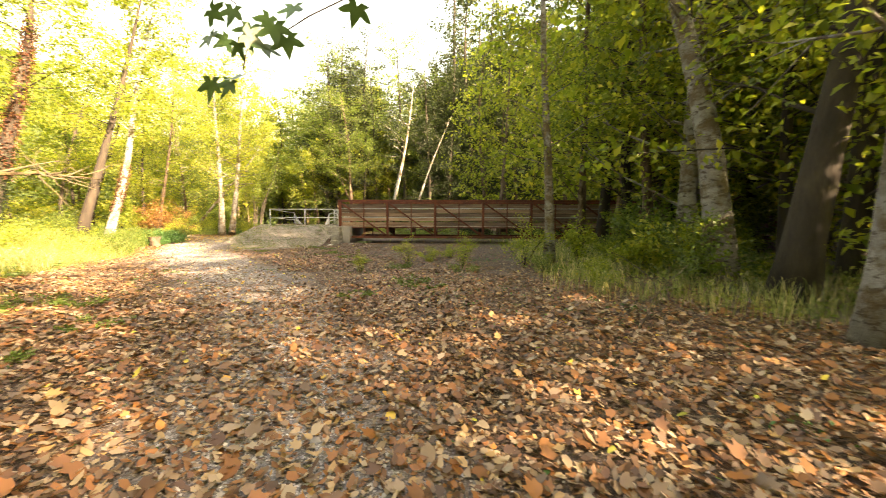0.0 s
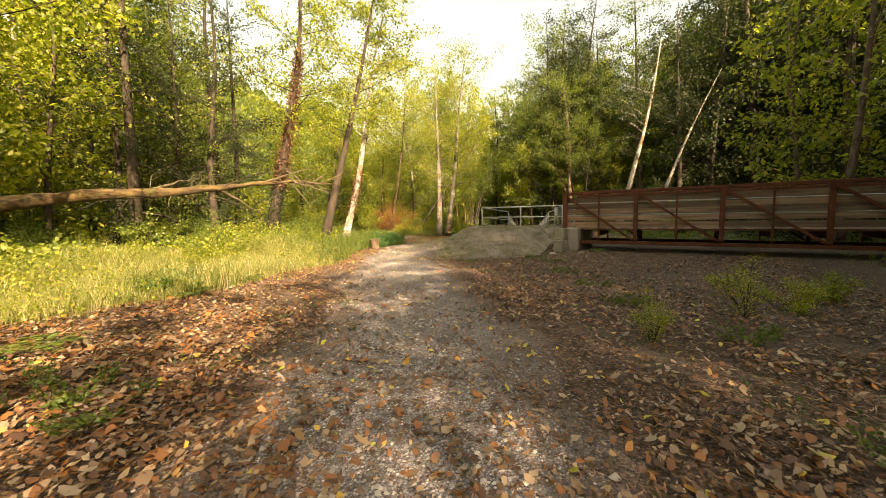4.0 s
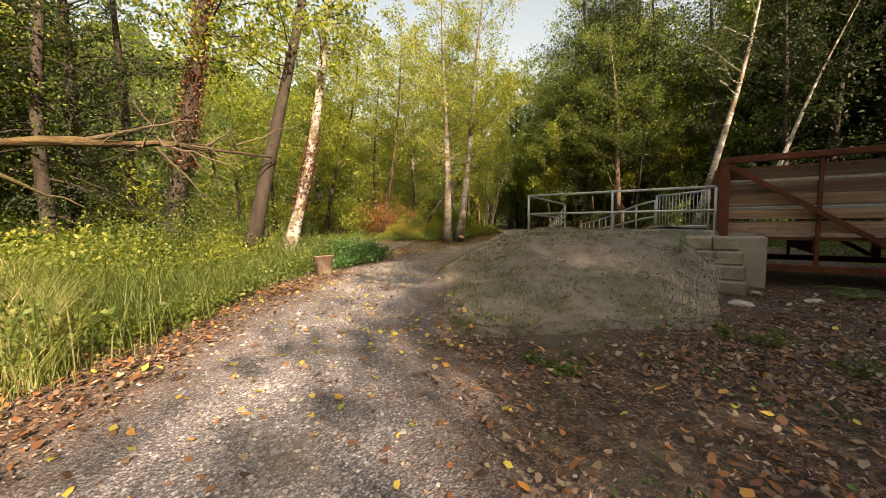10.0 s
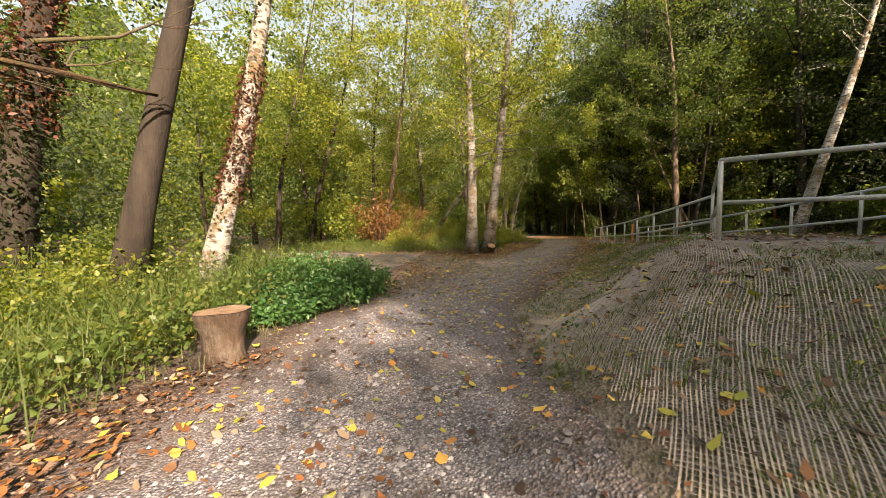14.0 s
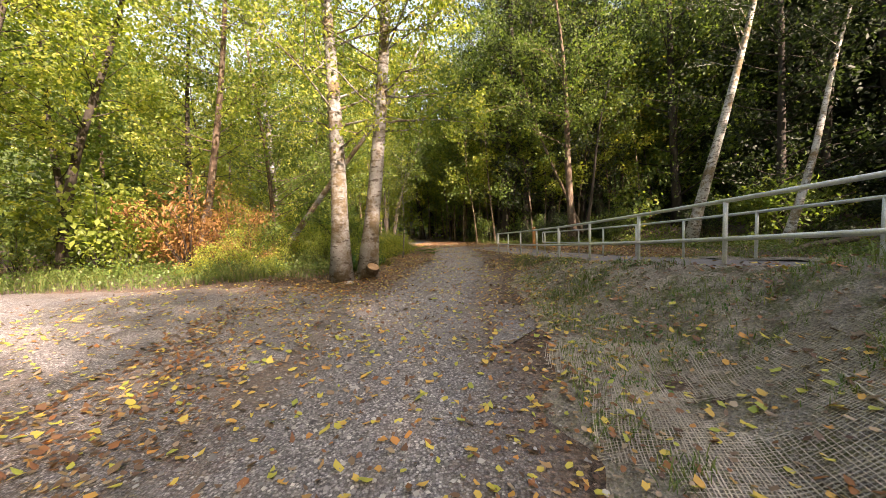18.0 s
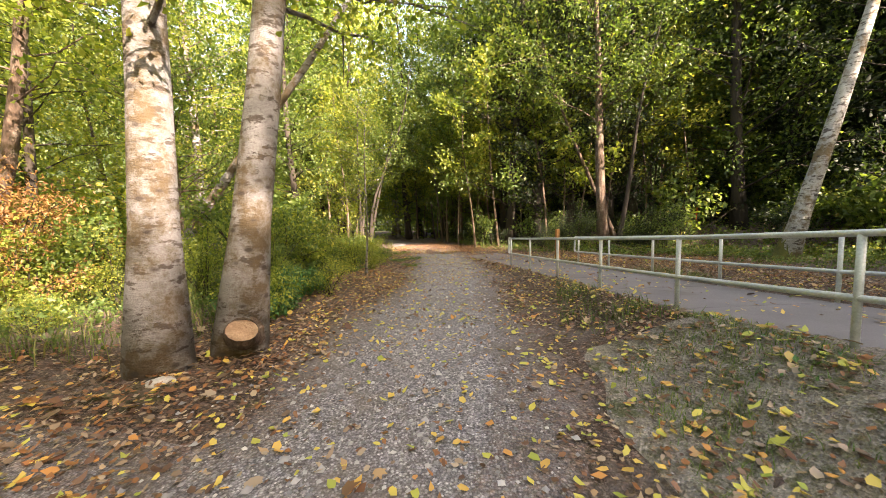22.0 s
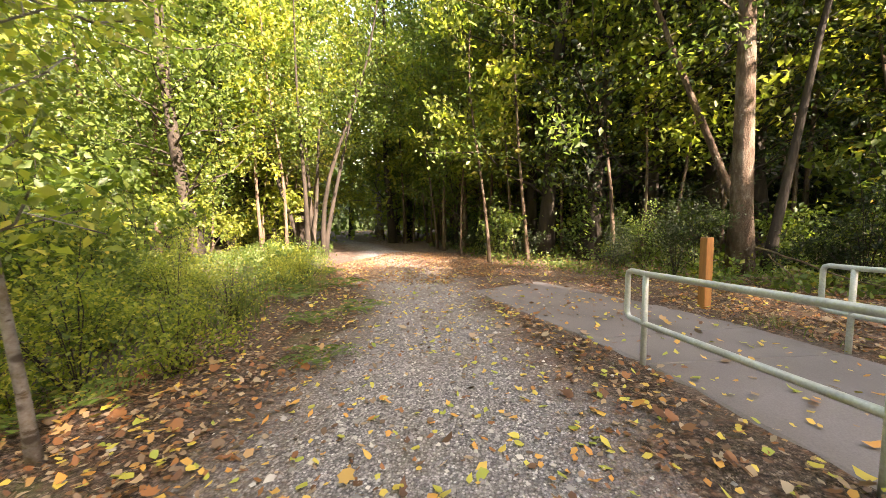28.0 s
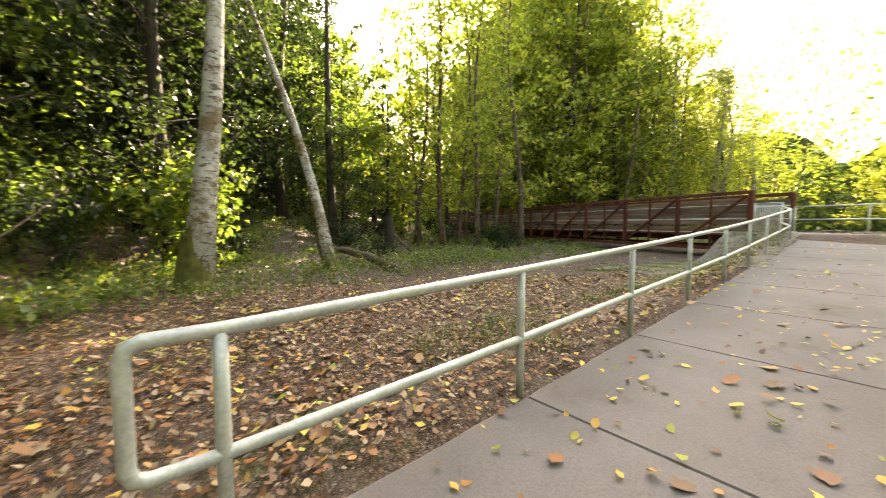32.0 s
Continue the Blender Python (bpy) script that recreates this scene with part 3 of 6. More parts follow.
def paved():
    """The concrete ramp and landing, as one slab that rises with the bank."""
    edge_l = np.vstack([[(-18.6, 45.6), (-17.55, 44.0), (-16.62, 42.75)], NEAR + ACROSS * 0.03, [(-10.86, 25.6), (-10.84, 23.92)]])
    edge_r = np.vstack([[(-17.3, 47.0), (-15.3, 44.95), (-14.45, 43.75)], NEAR + ACROSS * 0.97, [(-7.3, 27.0), (-6.4, 26.4)]])
    z = np.r_[0.02, 0.022, 0.028, NEAR_Z + 0.03, DECK + 0.01, DECK + 0.01]
    el, er, zs = [], [], []
    for i in range(len(z)):
        el.append(edge_l[i])
        er.append(edge_r[i])
        zs.append(z[i])
        if 2 <= i <= 10:
            # a tooled joint across the slab
            for step, drop in ((0.004, 0.014), (0.010, 0.014), (0.014, 0.0)):
                el.append(edge_l[i] + (edge_l[i + 1] - edge_l[i]) * step)
                er.append(edge_r[i] + (edge_r[i + 1] - edge_r[i]) * step)
                zs.append(z[i] + (z[i + 1] - z[i]) * step - drop)
    edge_l, edge_r, z = np.array(el), np.array(er), np.array(zs)
    n, rows = 9, []
    for a, b, h in zip(edge_l, edge_r, z):
        for k in np.linspace(0, 1, n):
            q = a + (b - a) * k
            rows.append((*q, h))
    for q in np.linspace((-6.4, 23.92), (-6.4, 26.4), n):
        rows.append((*q, DECK + 0.01))
    v = np.array(rows)
    m = len(v) // n
    i, j = np.meshgrid(np.arange(m - 1), np.arange(n - 1), indexing="ij")
    a = (i * n + j).ravel()
    quads = np.stack([a, a + n, a + n + 1, a + 1], -1)
    rim = np.r_[np.arange(m) * n, (m - 1) * n + np.arange(1, n), (np.arange(m)[::-1] * n + n - 1)[1:], np.arange(n - 2, 0, -1)]
    turn = np.roll(v[rim], -1, 0) - np.roll(v[rim], 1, 0)
    out = np.stack([turn[:, 1], -turn[:, 0], 0 * turn[:, 0]], -1) / np.hypot(turn[:, 0], turn[:, 1])[:, None]
    area = np.sum(v[rim][:, 0] * np.roll(v[rim][:, 1], -1) - np.roll(v[rim][:, 0], -1) * v[rim][:, 1])
    low = v[rim] + out * (0.14 if area > 0 else -0.14) - (0, 0, 0.07)
    k, q = np.arange(len(rim)), (np.arange(len(rim)) + 1) % len(rim)
    skirt = np.stack([rim[q], rim[k], len(v) + k, len(v) + q], -1)
    me = mesh_from("pavement", np.vstack([v, low]), np.vstack([quads, skirt]), PAVING)
    me.polygons.foreach_set("use_smooth", np.zeros(len(me.polygons), bool))
    return me


tagged(new("pavement", paved()), "grey-brown concrete ramp path with scattered autumn leaves", "path", kind="structure")

# the soil of the bank, laid over the ground round the landing
bx = np.arange(-15.4, -6.42, 0.12)
by = np.arange(16.8, 35.0, 0.12)
GX, GY = np.meshgrid(bx, by, indexing="ij")
INWARD = -left_of(BANK_FOOT, GX, GY) + 0.22 * wavy(GX, GY, 1.7, 2.0) + 0.10 * wavy(GX, GY, 4.3, 1.0)
BANK_Z = land(GX, GY) - 0.07 + 0.115 * ease(INWARD / 0.45 + 0.5) + (0.03 * wavy(GX, GY, 3.1, 5.0) + 0.016 * wavy(GX, GY, 5.5, 3.0)) * ease(INWARD)


def bank_z(x, y):
    """Height of the bank's soil at any point on it."""
    i, j = np.clip((x - bx[0]) / 0.12, 0, len(bx) - 1.001), np.clip((y - by[0]) / 0.12, 0, len(by) - 1.001)
    a, b = i.astype(int), j.astype(int)
    u, v = i - a, j - b
    return BANK_Z[a, b] * (1 - u) * (1 - v) + BANK_Z[a + 1, b] * u * (1 - v) + BANK_Z[a, b + 1] * (1 - u) * v + BANK_Z[a + 1, b + 1] * u * v


def bank_mesh():
    gx, gy = np.meshgrid(bx, by, indexing="ij")
    v = np.stack([gx, gy, BANK_Z], -1).reshape(-1, 3)
    ny = len(by)
    i, j = np.meshgrid(np.arange(len(bx) - 1), np.arange(ny - 1), indexing="ij")
    a = (i * ny + j).ravel()
    f = np.stack([a, a + ny, a + ny + 1, a + 1], -1)
    mx, my = gx[:-1, :-1].ravel() + 0.06, gy[:-1, :-1].ravel() + 0.06
    dd = ramp_height(mx, my)[1]
    inside = (dd < 1.02) | ((mx > -10.75) & (my > 24.05) & (my < 27.0) & (mx < -6.3) & (dd < 2.6) & (my < 26.6))
    keep = ~inside & (left_of(BANK_FOOT, mx, my) < 0.5) & (my < 34)
    return mesh_from("bank", v, f[keep], BANK, True)


tagged(new("ground_bank", bank_mesh()), "bare sandy bank with moss round the ramp", "bank", kind="structure")


def net():
    """Threads of the erosion net, draped over the bank: two sets of thin ribbons."""
    verts, quads, n = [], [], 0
    r = np.random.default_rng(3)
    for axis in (0, 1):
        span = np.arange(-14.2, -6.5, 0.022) if axis == 0 else np.arange(17.8, 30.0, 0.026)
        run = np.arange(17.8, 30.0, 0.1) if axis == 0 else np.arange(-14.2, -6.5, 0.1)
        for s in span:
            wob = 0.09 * np.sin(run * 0.9 + 0.3 * np.sin(s * 1.7)) + 0.04 * np.sin(run * 2.1 + s * 1.3) + 0.008 * np.sin(run * 6 + s * 9) + r.normal(0, 0.0025)
            x, y = (s + wob, run) if axis == 0 else (run, s + wob)
            inner = -left_of(BANK_FOOT, x, y)
            ok = (inner > np.interp(y, [18, 20, 22, 26], [0.5, 0.3, 0.12, 0.05]) + 0.15 * wavy(x, y, 2.3, 4.0)) & (wavy(x, y, 1.15, 0.7) + 0.5 * wavy(x, y, 3.7, 2.0) > np.interp(y, [18, 24, 26.5, 30], [-1.2, -1.0, -0.3, 0.8])) & (ramp_height(x, y)[1] > 1.32) & ~((x > -10.85) & (y > 23.75))
            w = (0.0030 if axis == 0 else 0.0026) * r.uniform(0.6, 1.4)
            ox, oy = (w, 0) if axis == 0 else (0, w)
            zz = bank_z(x, y) + (0.021 if axis == 0 else 0.019)
            v = np.empty((len(run) * 2, 3))
            v[0::2] = np.stack([x - ox, y - oy, zz], -1)
            v[1::2] = np.stack([x + ox, y + oy, zz], -1)
            verts.append(v)
            k = np.nonzero(ok[:-1] & ok[1:])[0]
            quads.append(n + np.stack([2 * k, 2 * k + 1, 2 * k + 3, 2 * k + 2], -1))
            n += len(v)
    return mesh_from("erosion_net", np.vstack(verts), np.vstack(quads), JUTE)


tagged(new("erosion_net", net()), "woven jute erosion net draped over the sandy bank", "netting", kind="stuff")


def net_rope(points):
    """The gathered edge of a net strip, as a twisted rope lying on the bank."""
    p = np.array(points)
    k = np.linspace(0, len(p) - 1, 40)
    x, y = np.interp(k, np.arange(len(p)), p[:, 0]), np.interp(k, np.arange(len(p)), p[:, 1])
    for _ in range(6):
        x[1:-1], y[1:-1] = (x[:-2] + 2 * x[1:-1] + x[2:]) / 4, (y[:-2] + 2 * y[1:-1] + y[2:]) / 4
    line = np.stack([x, y, bank_z(x, y) + 0.022], -1)
    me = pipe_mesh("net_rope", line - line[0], 0.009 + 0.004 * np.sin(np.arange(40) * 2.3), JUTE, 6)
    o = tagged(new("net_rope", me), "gathered rope-like edge of the jute net", "netting", "net edges")
    o.location = line[0]


net_rope([(-12.05, 26.3), (-12.2, 25.4), (-12.35, 24.7), (-12.33, 23.7), (-12.1, 22.95), (-11.7, 22.4)])
net_rope([(-12.85, 22.75), (-12.5, 22.9), (-12.17, 22.93), (-11.8, 22.7)])


# ---------------------------------------------------------------- the bridge
BX, BS, BN, BAY, BAYS = -6.36, 23.76, 26.36, 3.0, 11
BTOP, BLOW = 2.73, 0.40


def build_bridge():
    b = thing("footbridge", "rust-brown steel truss footbridge with weathered plank sides", "bridge", (BX, BS, 0))
    end = BAY * BAYS
    wide = BN - BS

    def put(name, bm, mat, label=""):
        return part(name, bm, mat, b, label)

    for y in (0.0, wide):
        out = -1 if y == 0 else 1
        put("top_chord", box(-0.09, y - 0.075, BTOP - 0.13, end + 0.09, y + 0.075, BTOP, 0.012), STEEL_RUST)
        put("bottom_chord", box(-0.05, y - 0.07, BLOW - 0.07, end + 0.05, y + 0.07, BLOW + 0.07, 0.012), STEEL_RUST)
        for i in range(BAYS + 1):
            x = i * BAY
            w = 0.09 if i in (0, BAYS) else 0.075
            put("truss_post", box(x - w, y - 0.07, BLOW + 0.07, x + w, y + 0.07, BTOP - 0.13, 0.01), STEEL_RUST)
            if i < BAYS:
                put("slim_post", box(x + BAY / 2 - 0.03, y - 0.035, BLOW + 0.07, x + BAY / 2 + 0.03, y + 0.035, BTOP - 0.13), STEEL_RUST)
                up = i < BAYS / 2
                a, c = ((x + 0.08, y, BTOP - 0.2), (x + BAY - 0.08, y, BLOW + 0.12)) if up else ((x + 0.08, y, BLOW + 0.12), (x + BAY - 0.08, y, BTOP - 0.2))
                put("diagonal", beam((a[0], a[1] + out * 0.075, a[2]), (c[0], c[1] + out * 0.075, c[2]), 0.1, 0.09), STEEL_RUST)
        yi = y - out * 0.105
        for row, (z0, z1) in enumerate(((1.12, 1.33), (1.40, 1.605), (1.685, 1.895), (1.94, 2.15), (2.24, 2.46))):
            for k in range(0, BAYS, 2):
                x0, x1 = k * BAY + 0.012, min(k + 2, BAYS) * BAY - 0.012
                j = 0.012 * ((row * 7 + k * 3) % 5 - 2) / 2
                put("side_plank", box(x0, yi - 0.022, z0 + j, x1, yi + 0.022, z1 + j, 0.004), BOARD)
        for z in (2.195, 1.645):
            me = pipe_mesh("handrail", [(0.0, yi - out * 0.028, z), (end / 2, yi - out * 0.028, z), (end, yi - out * 0.028, z)], 0.024, GALVA)
            child("handrail", me, b, "pale galvanised pipe")
        put("toe_beam", box(0, yi - 0.05, 0.98, end, yi + 0.05, 1.03), STEEL_RUST)
    for i in range(BAYS * 2 + 1):
        x = i * BAY / 2
        put("floor_beam", box(x - 0.05, 0.08, 0.70, x + 0.05, wide - 0.08, 0.95), STEEL_RUST)
    plank = None
    step = 0.2
    for i in range(int(end / step)):
        x = i * step
        if plank is None:
            plank = put("deck_plank", box(0.004, 0.07, 0.96, step - 0.008, wide - 0.07, 1.055, 0.006), BOARD)
        else:
            o = new("deck_plank", plank.data)
            o.parent = b
            o.location = (x, 0, 0)
    return b


build_bridge()


def build_abutment():
    for name, x, s in (("abutment", -6.45, 1), ("abutment", BX + BAY * BAYS - 0.6, 1)):
        a = thing(name, "plain cast concrete abutment under the bridge end", "abutment", (x, 23.3, -0.3), "bridge abutments")
        part("stem", box(0, 0, -0.3, 0.8, 3.5, 1.34, 0.02), CONCRETE, a)
        part("bearing_seat", box(0.10, 0.40, 1.345, 0.62, 0.56, 1.40), CONCRETE, a)


build_abutment()


def build_blocks():
    w = thing("block_wall", "stepped grey split-faced concrete block retaining wall", "retaining wall", (-6.56, 23.29, 0))
    r = random.Random(4)
    for c in range(5):
        z0 = 0.80 - c * 0.27
        reach = 0.62 + c * 0.17
        for row, (xa, xb) in enumerate(((-0.46, 0.0), (0.0, 0.46))):
            n = 2 if (c + row) % 2 else 1
            cuts = [0.0, -reach * 0.55, -reach] if n == 2 else [0.0, -reach]
            for k in range(n):
                j, q = r.uniform(-0.012, 0.012), r.uniform(-0.015, 0.015)
                bm = box(xa + 0.005 + 0.02 * c * row, cuts[k + 1] + 0.006 + q, z0, xb - 0.005 + 0.02 * c * row + j, cuts[k] - 0.006, z0 + 0.262, 0.028)
                part("block", bm, BLOCK, w)


build_blocks()


# ---------------------------------------------------------------- handrails
def rail_run(name, label, posts, heights, loop_start=False, loop_end=False, top=1.03, low=0.5):
    """Two pipes on posts, with a rounded loop at a free end."""
    o = thing(name, label, "handrail", (*posts[0], 0), "ramp handrails")
    base = np.array([*posts[0], 0])
    P = np.array([(*p, h) for p, h in zip(posts, heights)]) - base
    r = 0.03
    for p in P:
        child("post", pipe_mesh("post", [p + (0, 0, -0.25), p + (0, 0, 0.5), p + (0, 0, top - 0.01)], 0.03, GALVA), o)
    upper, lower = [p + (0, 0, top) for p in P], [p + (0, 0, low) for p in P]
    if loop_start:
        d = P[0] - P[1]
        d = d / np.linalg.norm(d[:2])
        d[2] = 0

        u, l = P[0] + (0, 0, top), P[0] + (0, 0, low)
        arc = [u + d * 0.24, u + d * 0.285 + (0, 0, -0.018), u + d * 0.30 + (0, 0, -0.06), l + d * 0.30 + (0, 0, 0.06), l + d * 0.285 + (0, 0, 0.018), l + d * 0.24]
        line = list(reversed(upper)) + arc + lower
        child("pipe_rail", pipe_mesh("pipe_rail", line, r, GALVA), o)
    else:
        child("pipe_rail", pipe_mesh("pipe_rail", upper, r, GALVA), o)
        child("pipe_rail", pipe_mesh("pipe_rail", lower, r * 0.9, GALVA), o)
    return o


rail_run("handrail", "pale galvanised two-pipe handrail along the ramp", [tuple(p) for p in NEAR], NEAR_Z, True, False, 0.98, 0.46)
rail_run("handrail", "pale galvanised two-pipe handrail round the landing", [tuple(NEAR[8]), (-10.88, 23.88), (-8.62, 23.80), (-6.5, 23.80)], [0.92, 1.08, 1.08, 1.08], False, False, 1.05, 0.53)
rail_run("handrail", "pale galvanised two-pipe handrail beyond the ramp", [tuple(p) for p in FAR] + [(-7.95, 27.55)], [*NEAR_Z, 1.02], True, False, 0.98, 0.46)


def build_gate():
    a, b = np.array((-7.9, 27.4, 1.02)), np.array((-6.55, 26.45, 1.08))
    g = thing("baluster_panel", "galvanised panel of upright bars by the bridge", "railing", tuple(a))
    d = b - a
    for k, z in (("top_bar", 1.12), ("bottom_bar", 0.12)):
        child(k, pipe_mesh(k, [(0, 0, z), d / 2 + (0, 0, z), d + (0, 0, z)], 0.024, GALVA), g)
    for e in (0, 1):
        child("post", pipe_mesh("post", [d * e + (0, 0, -0.1), d * e + (0, 0, 0.6), d * e + (0, 0, 1.12)], 0.03, GALVA), g)
    for i in range(1, 15):
        p = d * i / 15
        child("baluster", pipe_mesh("baluster", [p + (0, 0, 0.12), p + (0, 0, 0.6), p + (0, 0, 1.12)], 0.012, GALVA, 6), g)


build_gate()


# ---------------------------------------------------------------- trees
def curve_up(h, lean, bow, n=9, gen=None):
    t = np.linspace(0, 1, n)
    g = gen or rng
    w = g.normal(0, bow, (2,))
    w2 = g.normal(0, bow * 0.5, (2,))
    x = lean[0] * h * t + w[0] * np.sin(t * 3.1) + w2[0] * np.sin(t * 7)
    y = lean[1] * h * t + w[1] * np.sin(t * 3.1) + w2[1] * np.sin(t * 7)
    return np.stack([x, y, h * t], -1)


def point_on(line, k):
    n = len(line) - 1
    i = min(int(k * n), n - 1)
    f = k * n - i
    return line[i] * (1 - f) + line[i + 1] * f


def tree_meshes(name, height, radius, lean, bark, leaf, first, reach, limbs, count, size, seed, bow=0.25, sides=9, droop=0.0, forks=2, slim=0.6, shape="round"):
    """Trunk with limbs and twigs as one mesh, and a crown of single leaves along the twigs."""
    g = np.random.default_rng(seed)
    line = curve_up(height, lean, bow, 11, g)
    t = np.linspace(0, 1, 11)
    rad = radius * (1 - 0.88 * t) * (1 + 0.45 * np.exp(-t * 26))
    line[0, 2] -= 0.25
    pieces = [tube(line, rad, sides)]
    twigs = []
    for i in range(limbs):
        k = first + (0.97 - first) * (i + g.uniform(0, 1)) / limbs
        p = point_on(line, k)
        a = g.uniform(0, 2 * np.pi)
        if shape == "cone":
            ln = reach * (1.06 - (k - first) / (1 - first)) * g.uniform(0.75, 1.1)
            rise = g.uniform(-0.25, 0.12)
        else:
            ln = reach * (0.55 + 0.55 * math.sin(math.pi * min(1, (k - first) / (1 - first) * 0.8 + 0.2))) * g.uniform(0.6, 1.15)
            rise = g.uniform(0.15, 0.75)
        d = np.array([math.cos(a), math.sin(a), rise])
        q = np.linspace(0, 1, 5)[:, None]
        limb = p + d * ln * q + np.array([0, 0, -droop * ln]) * q**2 + g.normal(0, 0.05 * ln, (5, 3)) * q
        r0 = max(0.009, radius * (1 - 0.85 * k) * 0.22)
        pieces.append(tube(limb, np.linspace(r0, 0.006, 5), 4 if count > 6000 else 3, False))
        twigs.append(limb)
        for _ in range(forks):
            f = g.uniform(0.3, 0.85)
            s = point_on(limb, f)
            d2 = d + g.normal(0, 0.6, 3)
            sub = s + d2 * ln * g.uniform(0.25, 0.5) * np.linspace(0, 1, 4)[:, None]
            pieces.append(tube(sub, np.linspace(r0 * 0.5, 0.004, 4), 3, False))
            twigs.append(sub)
    v, f = joined(pieces)
    tris = np.vstack([f[:, [0, 1, 2]], f[:, [0, 2, 3]]])
    tris = tris[(tris[:, 1] != tris[:, 2]) & (tris[:, 0] != tris[:, 2])]
    trunk = mesh_from(name + "_trunk", v, tris, bark, True)
    lens = np.array([np.linalg.norm(w[-1] - w[0]) for w in twigs])
    pick = g.choice(len(twigs), count, p=lens / lens.sum())
    u = g.beta(1.6, 1.0, count)
    c = np.array([point_on(twigs[i], k) for i, k in zip(pick, u)])
    c += g.normal(0, 1, (count, 3)) * (0.10 + 0.07 * lens[pick])[:, None] * np.array([1, 1, 0.7])
    lv, lf = leaves(c, size, None, None, slim, 0.3, gen=g)
    crown = mesh_from(name + "_crown", lv, lf, leaf)
    return trunk, crown


def plant(name, meshes, label, category, x, y, turn=0.0, scale=1.0, group="", sink=0.0, z=None):
    o = thing(name, label, category, (0, 0, 0), group)
    for part_name, me in zip(("trunk", "crown"), meshes):
        child(part_name, me, o)
    h = ground_z(x, y) if z is None else z
    o.matrix_basis = pose(x, y, h - sink, 0, 0, turn) @ Matrix.Scale(scale, 4)
    return o


# single trees beside the trail
def lone(label, x, y, h, r, lean, bark, leaf, first, reach, limbs, count, size, seed, name="alder_tree", **more):
    return plant(name, tree_meshes(name, h, r, lean, bark, leaf, first, reach, limbs, count, size, seed, **more), label, "tree", x, y)


lone("pale-barked alder beside the trail bend", -19.4, 32.3, 15, 0.25, (-0.03, 0.02), BARK_PALE, LEAF_LIGHT, 0.24, 3.2, 40, 13000, 0.12, 11, bow=0.12, sides=14)
lone("pale-barked alder leaning over a cut log", -18.98, 32.95, 16, 0.24, (0.095, 0.05), BARK_PALE, LEAF_LIGHT, 0.26, 3.2, 40, 13000, 0.12, 12, bow=0.12, sides=14)
lone("slim young tree with yellow-green leaves", -20.45, 39.4, 5.2, 0.035, (0.02, 0.02), BARK_PALE, LEAF_LIGHT, 0.28, 1.1, 30, 3000, 0.085, 13, name="sapling", bow=0.1)
lone("reddish-brown trunked tree behind the wooden post", -12.1, 49.2, 17, 0.26, (-0.07, -0.06), BARK_WARM, LEAF_MID, 0.35, 3.4, 26, 5500, 0.17, 14, bow=0.15, sides=12)
lone("slim leaning tree crossing the brown trunk", -11.2, 50.2, 12, 0.13, (-0.36, -0.06), BARK_WARM, LEAF_MID, 0.5, 2.6, 16, 2500, 0.17, 15, sides=8)
lone("slim mossy tree leaning beside the brown trunk", -11.5, 49.3, 12, 0.13, (0.16, -0.05), BARK_DARK, LEAF_MID, 0.5, 2.6, 16, 2500, 0.17, 16, sides=8)
# both birch crowns take leaves darkened for shade, so sun barely brightens them
mossy_birch = lone("leaning white-barked tree with moss at its foot", -6.9, 44.75, 17, 0.27, (0.19, -0.05), BARK_TWO, LEAF_SHADE_TINT, 0.5, 2.6, 14, 1800, 0.17, 17, name="birch_tree", bow=0.2, sides=14)
slim_birch = lone("steeply leaning slim white-barked tree", -4.4, 41.88, 14, 0.17, (0.36, 0.28), BARK_TWO, LEAF_SHADE_TINT, 0.6, 2.2, 10, 1200, 0.17, 18, name="birch_tree", bow=0.2, sides=12)
lone("dark leaning trunk at the edge of the meadow", -19.65, 20.2, 15, 0.26, (0.20, 0.13), BARK_DARK, LEAF_LIGHT, 0.4, 3.2, 24, 5500, 0.17, 19, name="alder_tree", sides=12)
lone("slender sunlit tree behind the rusty thicket", -26.6, 34.1, 16, 0.17, (0.10, 0.06), BARK_WARM, LEAF_LIGHT, 0.25, 3.2, 34, 8000, 0.16, 21)
lone("slender leaning tree at the side trail", -32.0, 30.6, 16, 0.16, (0.16, 0.12), BARK_DARK, LEAF_LIGHT, 0.25, 3.2, 34, 8000, 0.17, 22)
lone("slender leaning tree at the side trail", -31.5, 32.6, 16, 0.18, (0.18, 0.12), BARK_DARK, LEAF_LIGHT, 0.25, 3.2, 34, 8000, 0.17, 23)
lone("pale trunk leaning far over the bushes", -25.5, 37.0, 11, 0.15, (0.74, 0.1), BARK_PALE, LEAF_LIGHT, 0.6, 2.2, 16, 2500, 0.17, 24)
lone("dark slim trunk leaning from the thicket", -15.95, 6.5, 13, 0.15, (0.21, 0.13), BARK_DARK, LEAF_LIGHT, 0.45, 2.8, 24, 4500, 0.17, 25)
lone("slim spotted trunk by the bridge approach", 3.9, 12.9, 13, 0.16, (0.0, 0.02), BARK_PALE, LEAF_LIGHT, 0.22, 2.2, 26, 5000, 0.12, 26)
lone("thick mottled trunk in the shade", 6.6, 8.9, 15, 0.30, (-0.16, 0.12), BARK_PALE, LEAF_MID, 0.3, 3.0, 26, 5000, 0.17, 27, sides=12)
lone("dark mossy trunk in the shade", 6.7, 7.4, 10.5, 0.32, (0.13, -0.1), BARK_DARK, LEAF_LIGHT, 0.3, 2.4, 20, 2600, 0.13, 28, sides=12)
